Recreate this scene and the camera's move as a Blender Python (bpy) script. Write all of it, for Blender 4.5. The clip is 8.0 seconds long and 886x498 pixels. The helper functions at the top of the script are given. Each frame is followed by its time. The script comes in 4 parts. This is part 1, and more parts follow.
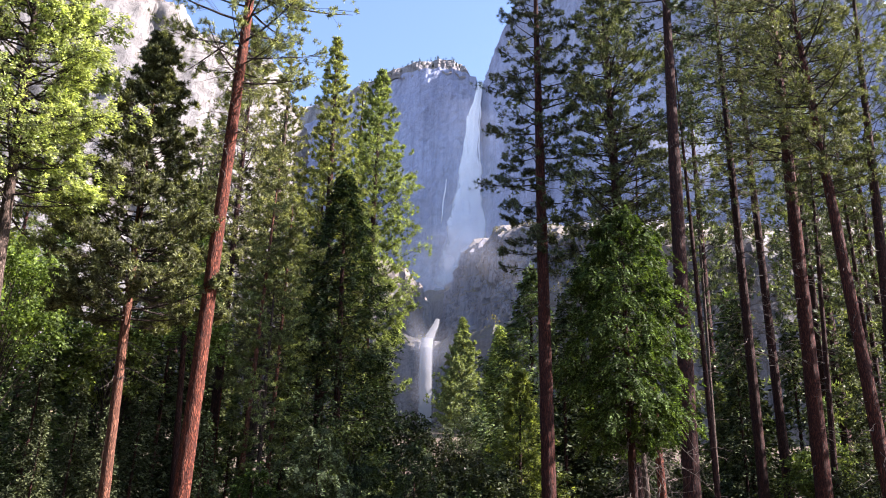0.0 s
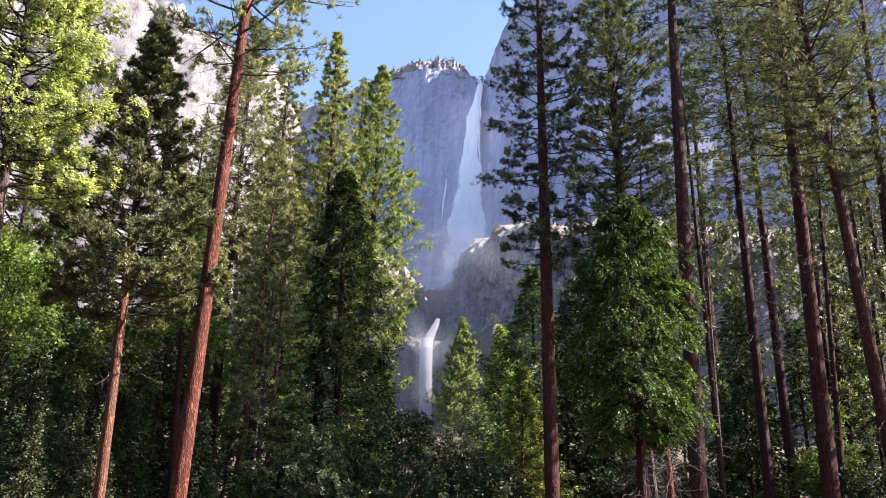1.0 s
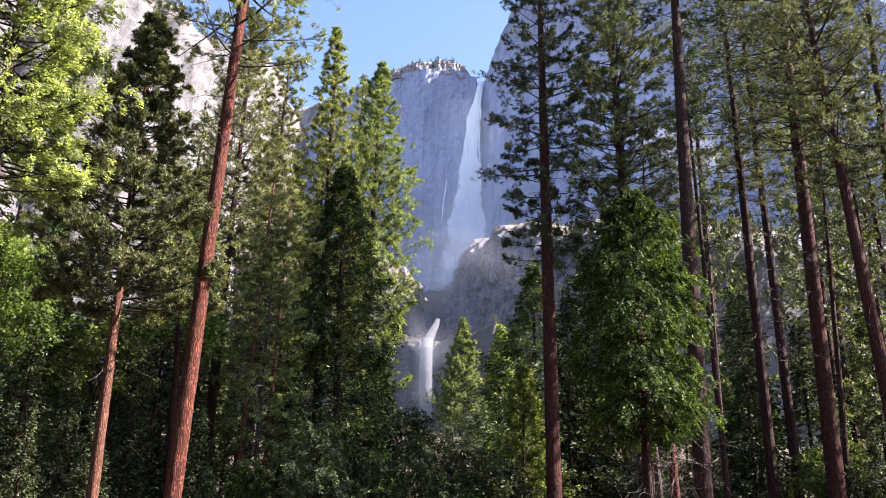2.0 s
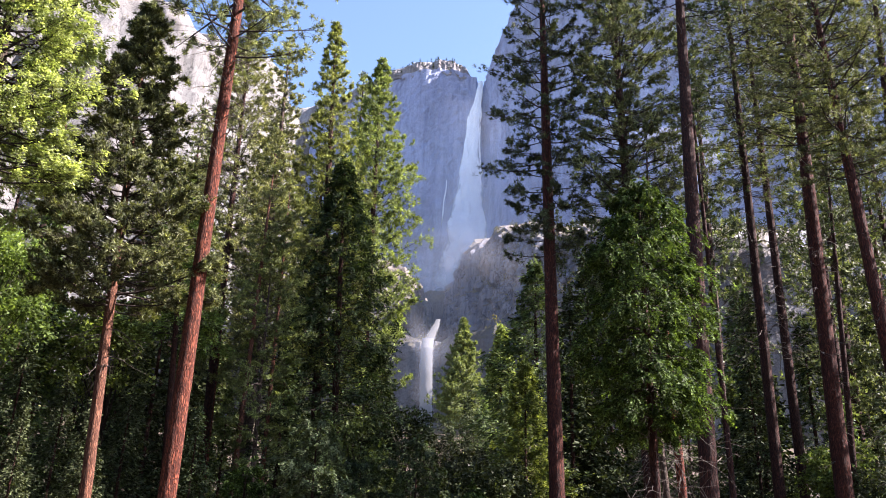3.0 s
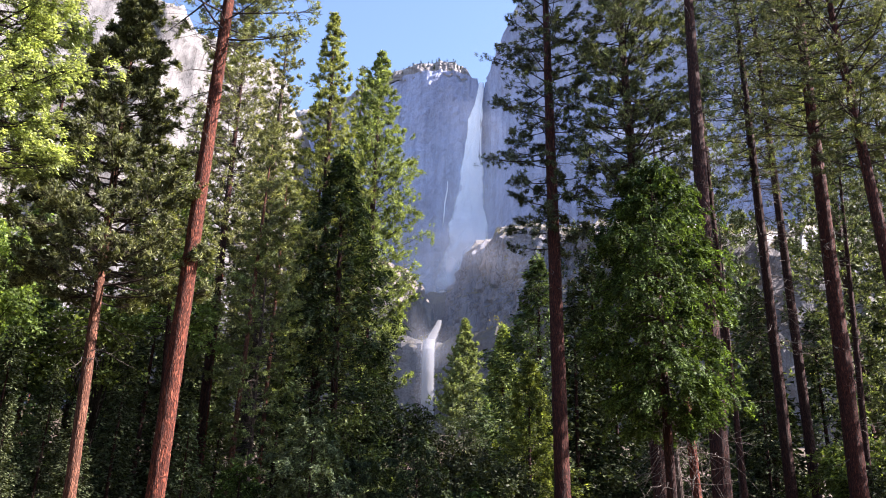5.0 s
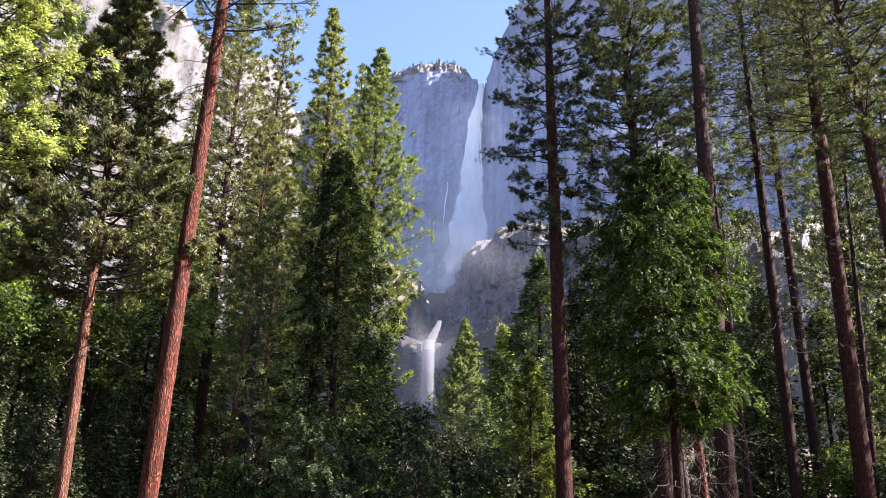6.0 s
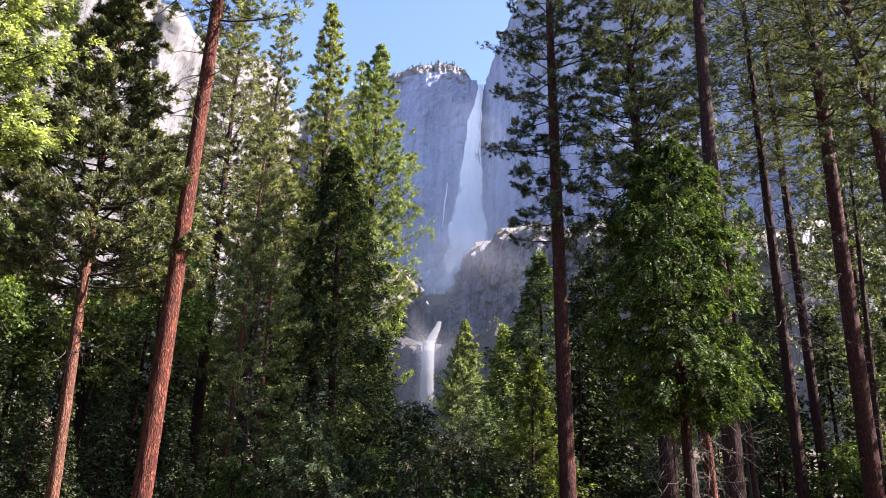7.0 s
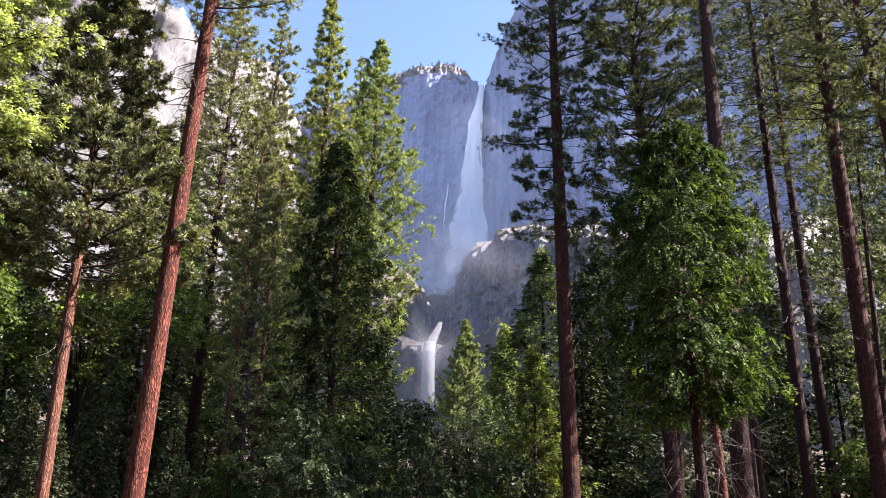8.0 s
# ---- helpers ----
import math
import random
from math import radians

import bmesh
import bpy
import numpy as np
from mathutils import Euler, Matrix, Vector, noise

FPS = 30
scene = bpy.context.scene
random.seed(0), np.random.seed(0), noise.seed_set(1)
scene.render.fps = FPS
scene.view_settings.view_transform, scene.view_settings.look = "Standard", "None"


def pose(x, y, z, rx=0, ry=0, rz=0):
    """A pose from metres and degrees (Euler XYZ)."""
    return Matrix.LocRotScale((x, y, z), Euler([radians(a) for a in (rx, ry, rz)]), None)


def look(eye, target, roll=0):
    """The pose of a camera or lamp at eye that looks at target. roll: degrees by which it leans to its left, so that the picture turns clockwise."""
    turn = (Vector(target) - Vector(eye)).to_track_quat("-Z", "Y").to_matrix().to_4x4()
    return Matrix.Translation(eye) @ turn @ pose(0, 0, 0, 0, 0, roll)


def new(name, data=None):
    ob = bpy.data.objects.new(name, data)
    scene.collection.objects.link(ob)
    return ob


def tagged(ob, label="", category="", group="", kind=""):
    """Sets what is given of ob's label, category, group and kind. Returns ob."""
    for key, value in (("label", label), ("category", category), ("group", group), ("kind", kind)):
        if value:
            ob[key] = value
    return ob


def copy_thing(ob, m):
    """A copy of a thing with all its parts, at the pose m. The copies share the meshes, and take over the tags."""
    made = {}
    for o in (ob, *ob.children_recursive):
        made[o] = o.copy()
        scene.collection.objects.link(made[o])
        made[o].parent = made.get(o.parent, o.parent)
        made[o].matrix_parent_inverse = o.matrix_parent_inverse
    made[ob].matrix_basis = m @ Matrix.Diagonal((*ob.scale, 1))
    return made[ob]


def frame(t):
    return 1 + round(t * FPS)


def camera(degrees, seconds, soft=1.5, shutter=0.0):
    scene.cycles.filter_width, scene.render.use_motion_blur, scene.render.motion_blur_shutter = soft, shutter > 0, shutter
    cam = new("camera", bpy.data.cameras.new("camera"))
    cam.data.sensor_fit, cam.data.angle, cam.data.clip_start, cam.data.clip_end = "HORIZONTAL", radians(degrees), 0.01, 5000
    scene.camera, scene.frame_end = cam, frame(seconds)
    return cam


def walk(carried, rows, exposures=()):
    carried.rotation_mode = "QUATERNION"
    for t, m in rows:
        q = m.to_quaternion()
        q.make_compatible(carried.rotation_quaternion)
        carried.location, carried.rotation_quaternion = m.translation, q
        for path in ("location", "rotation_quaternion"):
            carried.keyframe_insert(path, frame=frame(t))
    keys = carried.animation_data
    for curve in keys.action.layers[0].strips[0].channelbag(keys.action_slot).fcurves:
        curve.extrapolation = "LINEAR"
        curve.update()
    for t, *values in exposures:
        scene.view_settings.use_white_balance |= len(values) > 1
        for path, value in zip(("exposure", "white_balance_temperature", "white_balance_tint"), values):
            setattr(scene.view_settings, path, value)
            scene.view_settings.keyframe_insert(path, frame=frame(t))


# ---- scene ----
cam = camera(55.1, 8.0, soft=0.9)
PATH = [
    (0, (-0.482, 0.135, 1.453), (-0.477, 1.997, 2.184), 1.9),
    (0.5, (-0.515, 0.536, 1.444), (-0.51, 2.398, 2.175), 1.9),
    (1, (-0.572, 0.928, 1.453), (-0.567, 2.789, 2.184), 1.9),
    (1.5, (-0.571, 1.295, 1.429), (-0.566, 3.156, 2.161), 1.9),
    (3, (-0.587, 2.525, 1.427), (-0.583, 4.385, 2.161), 1.9),
    (3.5, (-0.596, 2.949, 1.434), (-0.593, 4.808, 2.17), 1.8),
    (4, (-0.619, 3.35, 1.454), (-0.615, 5.209, 2.19), 1.8),
    (4.5, (-0.575, 3.759, 1.46), (-0.574, 5.618, 2.197), 1.8),
    (6, (-0.554, 4.945, 1.485), (-0.553, 6.803, 2.225), 1.8),
    (6.5, (-0.583, 5.371, 1.5), (-0.582, 7.228, 2.242), 1.7),
    (7, (-0.612, 5.789, 1.493), (-0.61, 7.646, 2.236), 1.7),
    (7.5, (-0.597, 6.26, 1.487), (-0.596, 8.116, 2.23), 1.8),
    (8, (-0.6, 6.73, 1.473), (-0.6, 8.586, 2.218), 1.7),
]
walk(cam, [(t, look(eye, target, roll)) for t, eye, target, roll in PATH], [(0, 2.58, 6270, 19), (8, 2.58, 6270, 19)])

# ---- light: a clear morning, the sun high on the right-hand side ----
SUN_TO = Vector((0.999, -0.035, 0.0)).normalized()
SUN_UP = radians(40)
world = bpy.data.worlds.new("world")
scene.world = world
world.use_nodes = True
wn = world.node_tree.nodes
sky = wn.new("ShaderNodeTexSky")
sky.sky_type, sky.sun_disc = "NISHITA", False
sky.sun_elevation, sky.sun_rotation = SUN_UP, math.atan2(SUN_TO.x, SUN_TO.y)
sky.air_density, sky.dust_density, sky.ozone_density = 1.0, 1.9, 1.6
sky.altitude = 1200
wn["Background"].inputs["Strength"].default_value = 0.074
world.node_tree.links.new(sky.outputs["Color"], wn["Background"].inputs["Color"])
lamp = bpy.data.lights.new("sun", "SUN")
lamp.energy, lamp.angle, lamp.color = 5.0, radians(0.55), (1.0, 0.905, 0.84)
sun = new("sun", lamp)
sun_way = SUN_TO * math.cos(SUN_UP) + Vector((0, 0, math.sin(SUN_UP)))
sun.matrix_world = look(sun_way * 300, (0, 0, 0))


# ---- materials ----
def mat(name):
    m = bpy.data.materials.new(name)
    m.use_nodes = True
    return m, m.node_tree.nodes, m.node_tree.links


def ramp(nodes, links, source, stops):
    r = nodes.new("ShaderNodeValToRGB")
    while len(r.color_ramp.elements) < len(stops):
        r.color_ramp.elements.new(0.5)
    for e, (p, c) in zip(r.color_ramp.elements, stops):
        e.position, e.color = p, (*c, 1)
    links.new(source, r.inputs["Fac"])
    return r.outputs["Color"]


def coords(nodes, links, scale):
    tc = nodes.new("ShaderNodeTexCoord")
    mp = nodes.new("ShaderNodeMapping")
    mp.inputs["Scale"].default_value = scale
    links.new(tc.outputs["Object"], mp.inputs["Vector"])
    return mp.outputs["Vector"]


def noise_tex(nodes, links, vector, scale, detail=5, rough=0.6):
    n = nodes.new("ShaderNodeTexNoise")
    n.inputs["Scale"].default_value, n.inputs["Detail"].default_value, n.inputs["Roughness"].default_value = scale, detail, rough
    links.new(vector, n.inputs["Vector"])
    return n.outputs["Fac"]


def mixed(nodes, links, fac, a, b, blend="MIX"):
    m = nodes.new("ShaderNodeMix")
    m.data_type, m.blend_type = "RGBA", blend
    for key, v in (("Factor", fac), ("A", a), ("B", b)):
        sock = [s for s in m.inputs if s.name == key and s.type == ("VALUE" if key == "Factor" else "RGBA")][0]
        if isinstance(v, (int, float)):
            sock.default_value = v
        elif isinstance(v, tuple):
            sock.default_value = (*v, 1)
        else:
            links.new(v, sock)
    return [s for s in m.outputs if s.type == "RGBA"][0]


def foliage(name, dark, light, through_it, gloss=0.5, shine=0.08):
    """Leaves: each one different in green, clumps toned like shade and sun, letting some light through."""
    m, nodes, links = mat(name)
    geo = nodes.new("ShaderNodeNewGeometry")
    info = nodes.new("ShaderNodeObjectInfo")
    own = ramp(nodes, links, geo.outputs["Random Per Island"], [(0.0, tuple(0.5 * a + 0.1 * b for a, b in zip(dark, light))), (0.5, tuple(0.2 * a + 0.5 * b for a, b in zip(dark, light))), (1.0, tuple(1.6 * c for c in light))])
    # clump tones range widely, the dark ones standing in for shaded gaps
    tuft_shade = noise_tex(nodes, links, coords(nodes, links, (1, 1, 1)), 1.7, 3, 0.6)
    col = mixed(nodes, links, 1.0, own, ramp(nodes, links, tuft_shade, [(0.34, (0.24, 0.26, 0.29)), (0.5, (0.88, 0.88, 0.88)), (0.66, (1.85, 1.78, 1.45))]), "MULTIPLY")
    patch = noise_tex(nodes, links, coords(nodes, links, (1, 1, 1)), 0.4, 3)
    half = nodes.new("ShaderNodeMath")
    half.operation = "MULTIPLY"
    half.inputs[1].default_value = 0.45
    links.new(patch, half.inputs[0])
    col = mixed(nodes, links, half.outputs["Value"], col, tuple(0.5 * (a + b) * k for a, b, k in zip(dark, light, (1.25, 1.05, 0.8))))
    hue = nodes.new("ShaderNodeHueSaturation")
    links.new(col, hue.inputs["Color"])
    r = nodes.new("ShaderNodeMapRange")
    r.inputs["To Min"].default_value, r.inputs["To Max"].default_value = 0.48, 0.515
    links.new(info.outputs["Random"], r.inputs["Value"])
    links.new(r.outputs["Result"], hue.inputs["Hue"])
    col = hue.outputs["Color"]
    bsdf = nodes["Principled BSDF"]
    bsdf.inputs["Roughness"].default_value = gloss
    bsdf.inputs["Specular IOR Level"].default_value = shine
    links.new(col, bsdf.inputs["Base Color"])
    tr = nodes.new("ShaderNodeBsdfTranslucent")
    warm = mixed(nodes, links, 1.0, col, (1.4, 1.45, 0.55), "MULTIPLY")
    links.new(warm, tr.inputs["Color"])
    mix = nodes.new("ShaderNodeMixShader")
    mix.inputs["Fac"].default_value = through_it
    links.new(bsdf.outputs["BSDF"], mix.inputs[1])
    links.new(tr.outputs["BSDF"], mix.inputs[2])
    links.new(mix.outputs["Shader"], nodes["Material Output"].inputs["Surface"])
    return m


def bark(name, furrow, plate, pale, width=0.16):
    """Plated bark: tall flaky plates of uneven tone, soft furrows, grain and broad weathering."""
    m, nodes, links = mat(name)
    v = coords(nodes, links, (1, 1, 0.2))
    warp = nodes.new("ShaderNodeTexNoise")
    warp.inputs["Scale"].default_value, warp.inputs["Detail"].default_value = 6, 4
    links.new(v, warp.inputs["Vector"])
    add = nodes.new("ShaderNodeVectorMath")
    add.operation = "MULTIPLY_ADD"
    add.inputs[1].default_value = (0.3, 0.3, 0.3)
    links.new(warp.outputs["Color"], add.inputs[0])
    links.new(v, add.inputs[2])
    vor, cell = nodes.new("ShaderNodeTexVoronoi"), nodes.new("ShaderNodeTexVoronoi")
    vor.feature = "DISTANCE_TO_EDGE"
    for t in (vor, cell):
        t.inputs["Scale"].default_value = 1 / width
        links.new(add.outputs["Vector"], t.inputs["Vector"])
    own = nodes.new("ShaderNodeSeparateColor")
    links.new(cell.outputs["Color"], own.inputs["Color"])
    grain = noise_tex(nodes, links, coords(nodes, links, (1, 1, 0.16)), 16, 6, 0.75)
    broad = noise_tex(nodes, links, coords(nodes, links, (1, 1, 0.35)), 0.9, 5, 0.65)
    tone = ramp(nodes, links, grain, [(0.34, tuple(0.3 * a + 0.7 * b for a, b in zip(plate, furrow))), (0.5, plate), (0.68, tuple(1.25 * c for c in pale))])
    tone = mixed(nodes, links, ramp(nodes, links, own.outputs["Red"], [(0.0, (0, 0, 0)), (1.0, (0.55, 0.55, 0.55))]), tone, tuple(c * 0.45 for c in plate))
    tone = mixed(nodes, links, ramp(nodes, links, broad, [(0.45, (0, 0, 0)), (0.75, (0.5, 0.5, 0.5))]), tone, tuple(0.6 * c for c in pale))
    crack = ramp(nodes, links, vor.outputs["Distance"], [(0.0, (0.12, 0.12, 0.12)), (0.26, (1, 1, 1))])
    links.new(mixed(nodes, links, crack, furrow, tone), nodes["Principled BSDF"].inputs["Base Color"])
    nodes["Principled BSDF"].inputs["Roughness"].default_value = 0.92
    nodes["Principled BSDF"].inputs["Specular IOR Level"].default_value = 0.25
    height = nodes.new("ShaderNodeMath")
    height.operation = "MULTIPLY_ADD"
    height.inputs[1].default_value = 0.5
    links.new(grain, height.inputs[0])
    links.new(crack, height.inputs[2])
    bump = nodes.new("ShaderNodeBump")
    bump.inputs["Strength"].default_value, bump.inputs["Distance"].default_value = 1.0, 0.04
    links.new(height.outputs["Value"], bump.inputs["Height"])
    links.new(bump.outputs["Normal"], nodes["Principled BSDF"].inputs["Normal"])
    return m


def rock(name, dark, mid, pale, stain, size=1.0, flat_tone=None, crack=0.55):
    """Granite: vertical water streaks, rusty stains, joints and grain."""
    m, nodes, links = mat(name)
    big = noise_tex(nodes, links, coords(nodes, links, (1, 1, 0.55)), 0.012 / size, 6, 0.65)
    streak = noise_tex(nodes, links, coords(nodes, links, (1, 1, 0.06)), 0.09 / size, 5, 0.7)
    fine = noise_tex(nodes, links, coords(nodes, links, (1, 1, 1)), 0.35 / size, 6, 0.7)
    vor = nodes.new("ShaderNodeTexVoronoi")
    vor.feature = "DISTANCE_TO_EDGE"
    vor.inputs["Scale"].default_value = 0.045 / size
    bent = nodes.new("ShaderNodeTexNoise")
    bent.inputs["Scale"].default_value, bent.inputs["Detail"].default_value = 0.03 / size, 6
    links.new(coords(nodes, links, (1, 1, 0.5)), bent.inputs["Vector"])
    shift = nodes.new("ShaderNodeVectorMath")
    shift.operation = "MULTIPLY_ADD"
    shift.inputs[1].default_value = (70 * size, 70 * size, 30 * size)
    links.new(bent.outputs["Color"], shift.inputs[0])
    links.new(coords(nodes, links, (1, 1, 0.22)), shift.inputs[2])
    links.new(shift.outputs["Vector"], vor.inputs["Vector"])
    a = ramp(nodes, links, fine, [(0.3, dark), (0.5, mid), (0.72, pale)])
    b = ramp(nodes, links, streak, [(0.35, tuple(c * 0.6 for c in mid)), (0.6, pale)])
    col = mixed(nodes, links, 0.5, a, b)
    rust = ramp(nodes, links, big, [(0.5, (0, 0, 0)), (0.68, (0.7, 0.7, 0.7))])
    col = mixed(nodes, links, rust, col, stain)
    joint = ramp(nodes, links, vor.outputs["Distance"], [(0.0, (crack, crack, crack)), (0.03, (0, 0, 0))])
    col = mixed(nodes, links, joint, col, tuple(c * 0.55 for c in dark))
    # near-flat faces are blended towards a second, browner tone
    if flat_tone:
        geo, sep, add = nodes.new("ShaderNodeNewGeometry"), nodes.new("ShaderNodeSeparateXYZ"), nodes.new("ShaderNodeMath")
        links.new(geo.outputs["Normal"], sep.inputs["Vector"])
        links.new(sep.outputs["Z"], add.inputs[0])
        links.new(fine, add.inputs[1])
        col = mixed(nodes, links, ramp(nodes, links, add.outputs["Value"], [(0.85, (0, 0, 0)), (1.0, (0.85, 0.85, 0.85))]), col, flat_tone)
    links.new(col, nodes["Principled BSDF"].inputs["Base Color"])
    nodes["Principled BSDF"].inputs["Roughness"].default_value = 0.85
    bump = nodes.new("ShaderNodeBump")
    bump.inputs["Strength"].default_value, bump.inputs["Distance"].default_value = 0.7, 3.0 * size
    links.new(fine, bump.inputs["Height"])
    links.new(bump.outputs["Normal"], nodes["Principled BSDF"].inputs["Normal"])
    return m


def water(name, streak_scale, cover, white=1.0):
    """Falling water: white, torn into strands along the drop, thinner towards its sides."""
    m, nodes, links = mat(name)
    at = nodes.new("ShaderNodeAttribute")
    at.attribute_name = "body"
    s1 = noise_tex(nodes, links, coords(nodes, links, (1, 1, 0.07)), streak_scale, 5, 0.65)
    s2 = noise_tex(nodes, links, coords(nodes, links, (1, 1, 0.3)), streak_scale * 0.4, 4, 0.6)
    both = nodes.new("ShaderNodeMath")
    both.operation = "ADD"
    links.new(s1, both.inputs[0])
    links.new(s2, both.inputs[1])
    al = nodes.new("ShaderNodeMath")
    al.operation = "MULTIPLY_ADD"
    al.inputs[1].default_value = 1.6
    al.inputs[2].default_value = cover
    links.new(both.outputs["Value"], al.inputs[0])
    body = nodes.new("ShaderNodeMath")
    body.operation, body.use_clamp = "MULTIPLY", True
    links.new(al.outputs["Value"], body.inputs[0])
    links.new(at.outputs["Fac"], body.inputs[1])
    dif = nodes.new("ShaderNodeBsdfDiffuse")
    links.new(ramp(nodes, links, s1, [(0.3, (0.82 * white, 0.86 * white, 0.9 * white)), (0.55, (0.95 * white, 0.96 * white, 0.97 * white))]), dif.inputs["Color"])
    tl = nodes.new("ShaderNodeBsdfTranslucent")
    tl.inputs["Color"].default_value = (0.9 * white, 0.92 * white, 0.95 * white, 1)
    w = nodes.new("ShaderNodeMixShader")
    w.inputs["Fac"].default_value = 0.25
    links.new(dif.outputs["BSDF"], w.inputs[1])
    links.new(tl.outputs["BSDF"], w.inputs[2])
    clear = nodes.new("ShaderNodeBsdfTransparent")
    mix = nodes.new("ShaderNodeMixShader")
    links.new(body.outputs["Value"], mix.inputs["Fac"])
    links.new(clear.outputs["BSDF"], mix.inputs[1])
    links.new(w.outputs["Shader"], mix.inputs[2])
    links.new(mix.outputs["Shader"], nodes["Material Output"].inputs["Surface"])
    return m


def litter(name):
    m, nodes, links = mat(name)
    big = noise_tex(nodes, links, coords(nodes, links, (1, 1, 1)), 0.15, 5)
    fine = noise_tex(nodes, links, coords(nodes, links, (1, 1, 1)), 6, 8, 0.7)
    col = ramp(nodes, links, fine, [(0.3, (0.025, 0.017, 0.01)), (0.55, (0.07, 0.045, 0.026)), (0.75, (0.12, 0.082, 0.05))])
    col = mixed(nodes, links, ramp(nodes, links, big, [(0.5, (0, 0, 0)), (0.65, (0.6, 0.6, 0.6))]), col, (0.06, 0.07, 0.03))
    links.new(col, nodes["Principled BSDF"].inputs["Base Color"])
    nodes["Principled BSDF"].inputs["Roughness"].default_value = 0.95
    bump = nodes.new("ShaderNodeBump")
    bump.inputs["Strength"].default_value, bump.inputs["Distance"].default_value = 0.6, 0.05
    links.new(fine, bump.inputs["Height"])
    links.new(bump.outputs["Normal"], nodes["Principled BSDF"].inputs["Normal"])
    return m


# sun and shade on single trees are put into these lighter and darker colours
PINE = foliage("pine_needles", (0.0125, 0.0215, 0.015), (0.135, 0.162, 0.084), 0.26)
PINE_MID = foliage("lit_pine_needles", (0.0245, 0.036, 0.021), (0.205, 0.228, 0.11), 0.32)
PINE_SUNLIT = foliage("sunlit_pine_needles", (0.028, 0.044, 0.02), (0.215, 0.255, 0.105), 0.4)
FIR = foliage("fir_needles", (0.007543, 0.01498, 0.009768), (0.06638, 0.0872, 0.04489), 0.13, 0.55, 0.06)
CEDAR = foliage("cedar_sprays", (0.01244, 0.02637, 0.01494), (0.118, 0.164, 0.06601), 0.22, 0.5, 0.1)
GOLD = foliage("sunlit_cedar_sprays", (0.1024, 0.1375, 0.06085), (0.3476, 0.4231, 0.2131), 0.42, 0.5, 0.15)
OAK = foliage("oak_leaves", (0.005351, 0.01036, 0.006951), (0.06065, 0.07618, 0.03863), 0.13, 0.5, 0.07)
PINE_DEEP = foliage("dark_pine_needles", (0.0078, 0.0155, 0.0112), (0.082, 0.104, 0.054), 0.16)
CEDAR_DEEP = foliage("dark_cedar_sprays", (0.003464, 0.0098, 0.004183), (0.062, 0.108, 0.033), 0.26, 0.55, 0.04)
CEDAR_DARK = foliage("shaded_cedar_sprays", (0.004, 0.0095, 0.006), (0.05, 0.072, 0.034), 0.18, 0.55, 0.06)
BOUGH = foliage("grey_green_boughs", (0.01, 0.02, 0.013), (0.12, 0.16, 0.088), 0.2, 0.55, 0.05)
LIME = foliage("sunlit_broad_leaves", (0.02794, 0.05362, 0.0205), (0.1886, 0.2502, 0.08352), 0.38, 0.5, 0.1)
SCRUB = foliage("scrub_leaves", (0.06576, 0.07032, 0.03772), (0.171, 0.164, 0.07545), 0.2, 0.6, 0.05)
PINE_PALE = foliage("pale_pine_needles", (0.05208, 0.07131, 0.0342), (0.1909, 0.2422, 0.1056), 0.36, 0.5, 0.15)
BARK_RED = bark("red_pine_bark", (0.015, 0.005, 0.004), (0.155, 0.036, 0.017), (0.31, 0.112, 0.06), 0.07)
BARK_TAN = bark("tan_pine_bark", (0.04, 0.018, 0.012), (0.19, 0.075, 0.042), (0.33, 0.155, 0.095), 0.07)
# these two barks are darkened for the shade on the right-hand trunks
BARK_BROWN = bark("brown_pine_bark", (0.008, 0.0035, 0.003), (0.055, 0.0165, 0.0105), (0.108, 0.046, 0.031), 0.08)
BARK_SHADED = bark("shaded_red_bark", (0.009, 0.0035, 0.003), (0.088, 0.022, 0.0125), (0.165, 0.058, 0.036), 0.085)
BARK_GREY = bark("grey_bark", (0.025, 0.018, 0.014), (0.11, 0.072, 0.054), (0.23, 0.175, 0.14), 0.06)
TWIG = bark("twig_bark", (0.015, 0.011, 0.009), (0.045, 0.03, 0.023), (0.085, 0.06, 0.045), 0.05)
DEAD = bark("dead_wood", (0.05, 0.04, 0.033), (0.18, 0.145, 0.12), (0.29, 0.25, 0.215), 0.05)
# the upper wall's blue haze and shade are put into this base colour
GRANITE = rock("haze_tinted_granite", (0.132, 0.148, 0.225), (0.258, 0.288, 0.42), (0.36, 0.4, 0.555), (0.155, 0.172, 0.25), crack=0.2)
GRANITE_PALE = rock("pale_granite", (0.03, 0.028, 0.027), (0.112, 0.108, 0.104), (0.178, 0.172, 0.167), (0.112, 0.095, 0.08), 0.4, crack=0.8)
# blue cast of the buttress face in shade, mixed into the rock
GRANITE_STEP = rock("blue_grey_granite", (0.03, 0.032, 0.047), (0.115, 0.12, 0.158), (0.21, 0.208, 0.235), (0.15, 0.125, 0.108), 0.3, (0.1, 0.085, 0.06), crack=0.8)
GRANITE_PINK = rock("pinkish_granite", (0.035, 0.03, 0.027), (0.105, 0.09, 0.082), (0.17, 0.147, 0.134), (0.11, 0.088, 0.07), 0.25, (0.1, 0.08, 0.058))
# sunlit tone of the crest, kept apart from the wall's shade-blue colour
GRANITE_TAN = rock("sunlit_crest_granite", (0.09, 0.086, 0.095), (0.2, 0.188, 0.19), (0.33, 0.305, 0.29), (0.12, 0.1, 0.09), 0.6, crack=0.3)
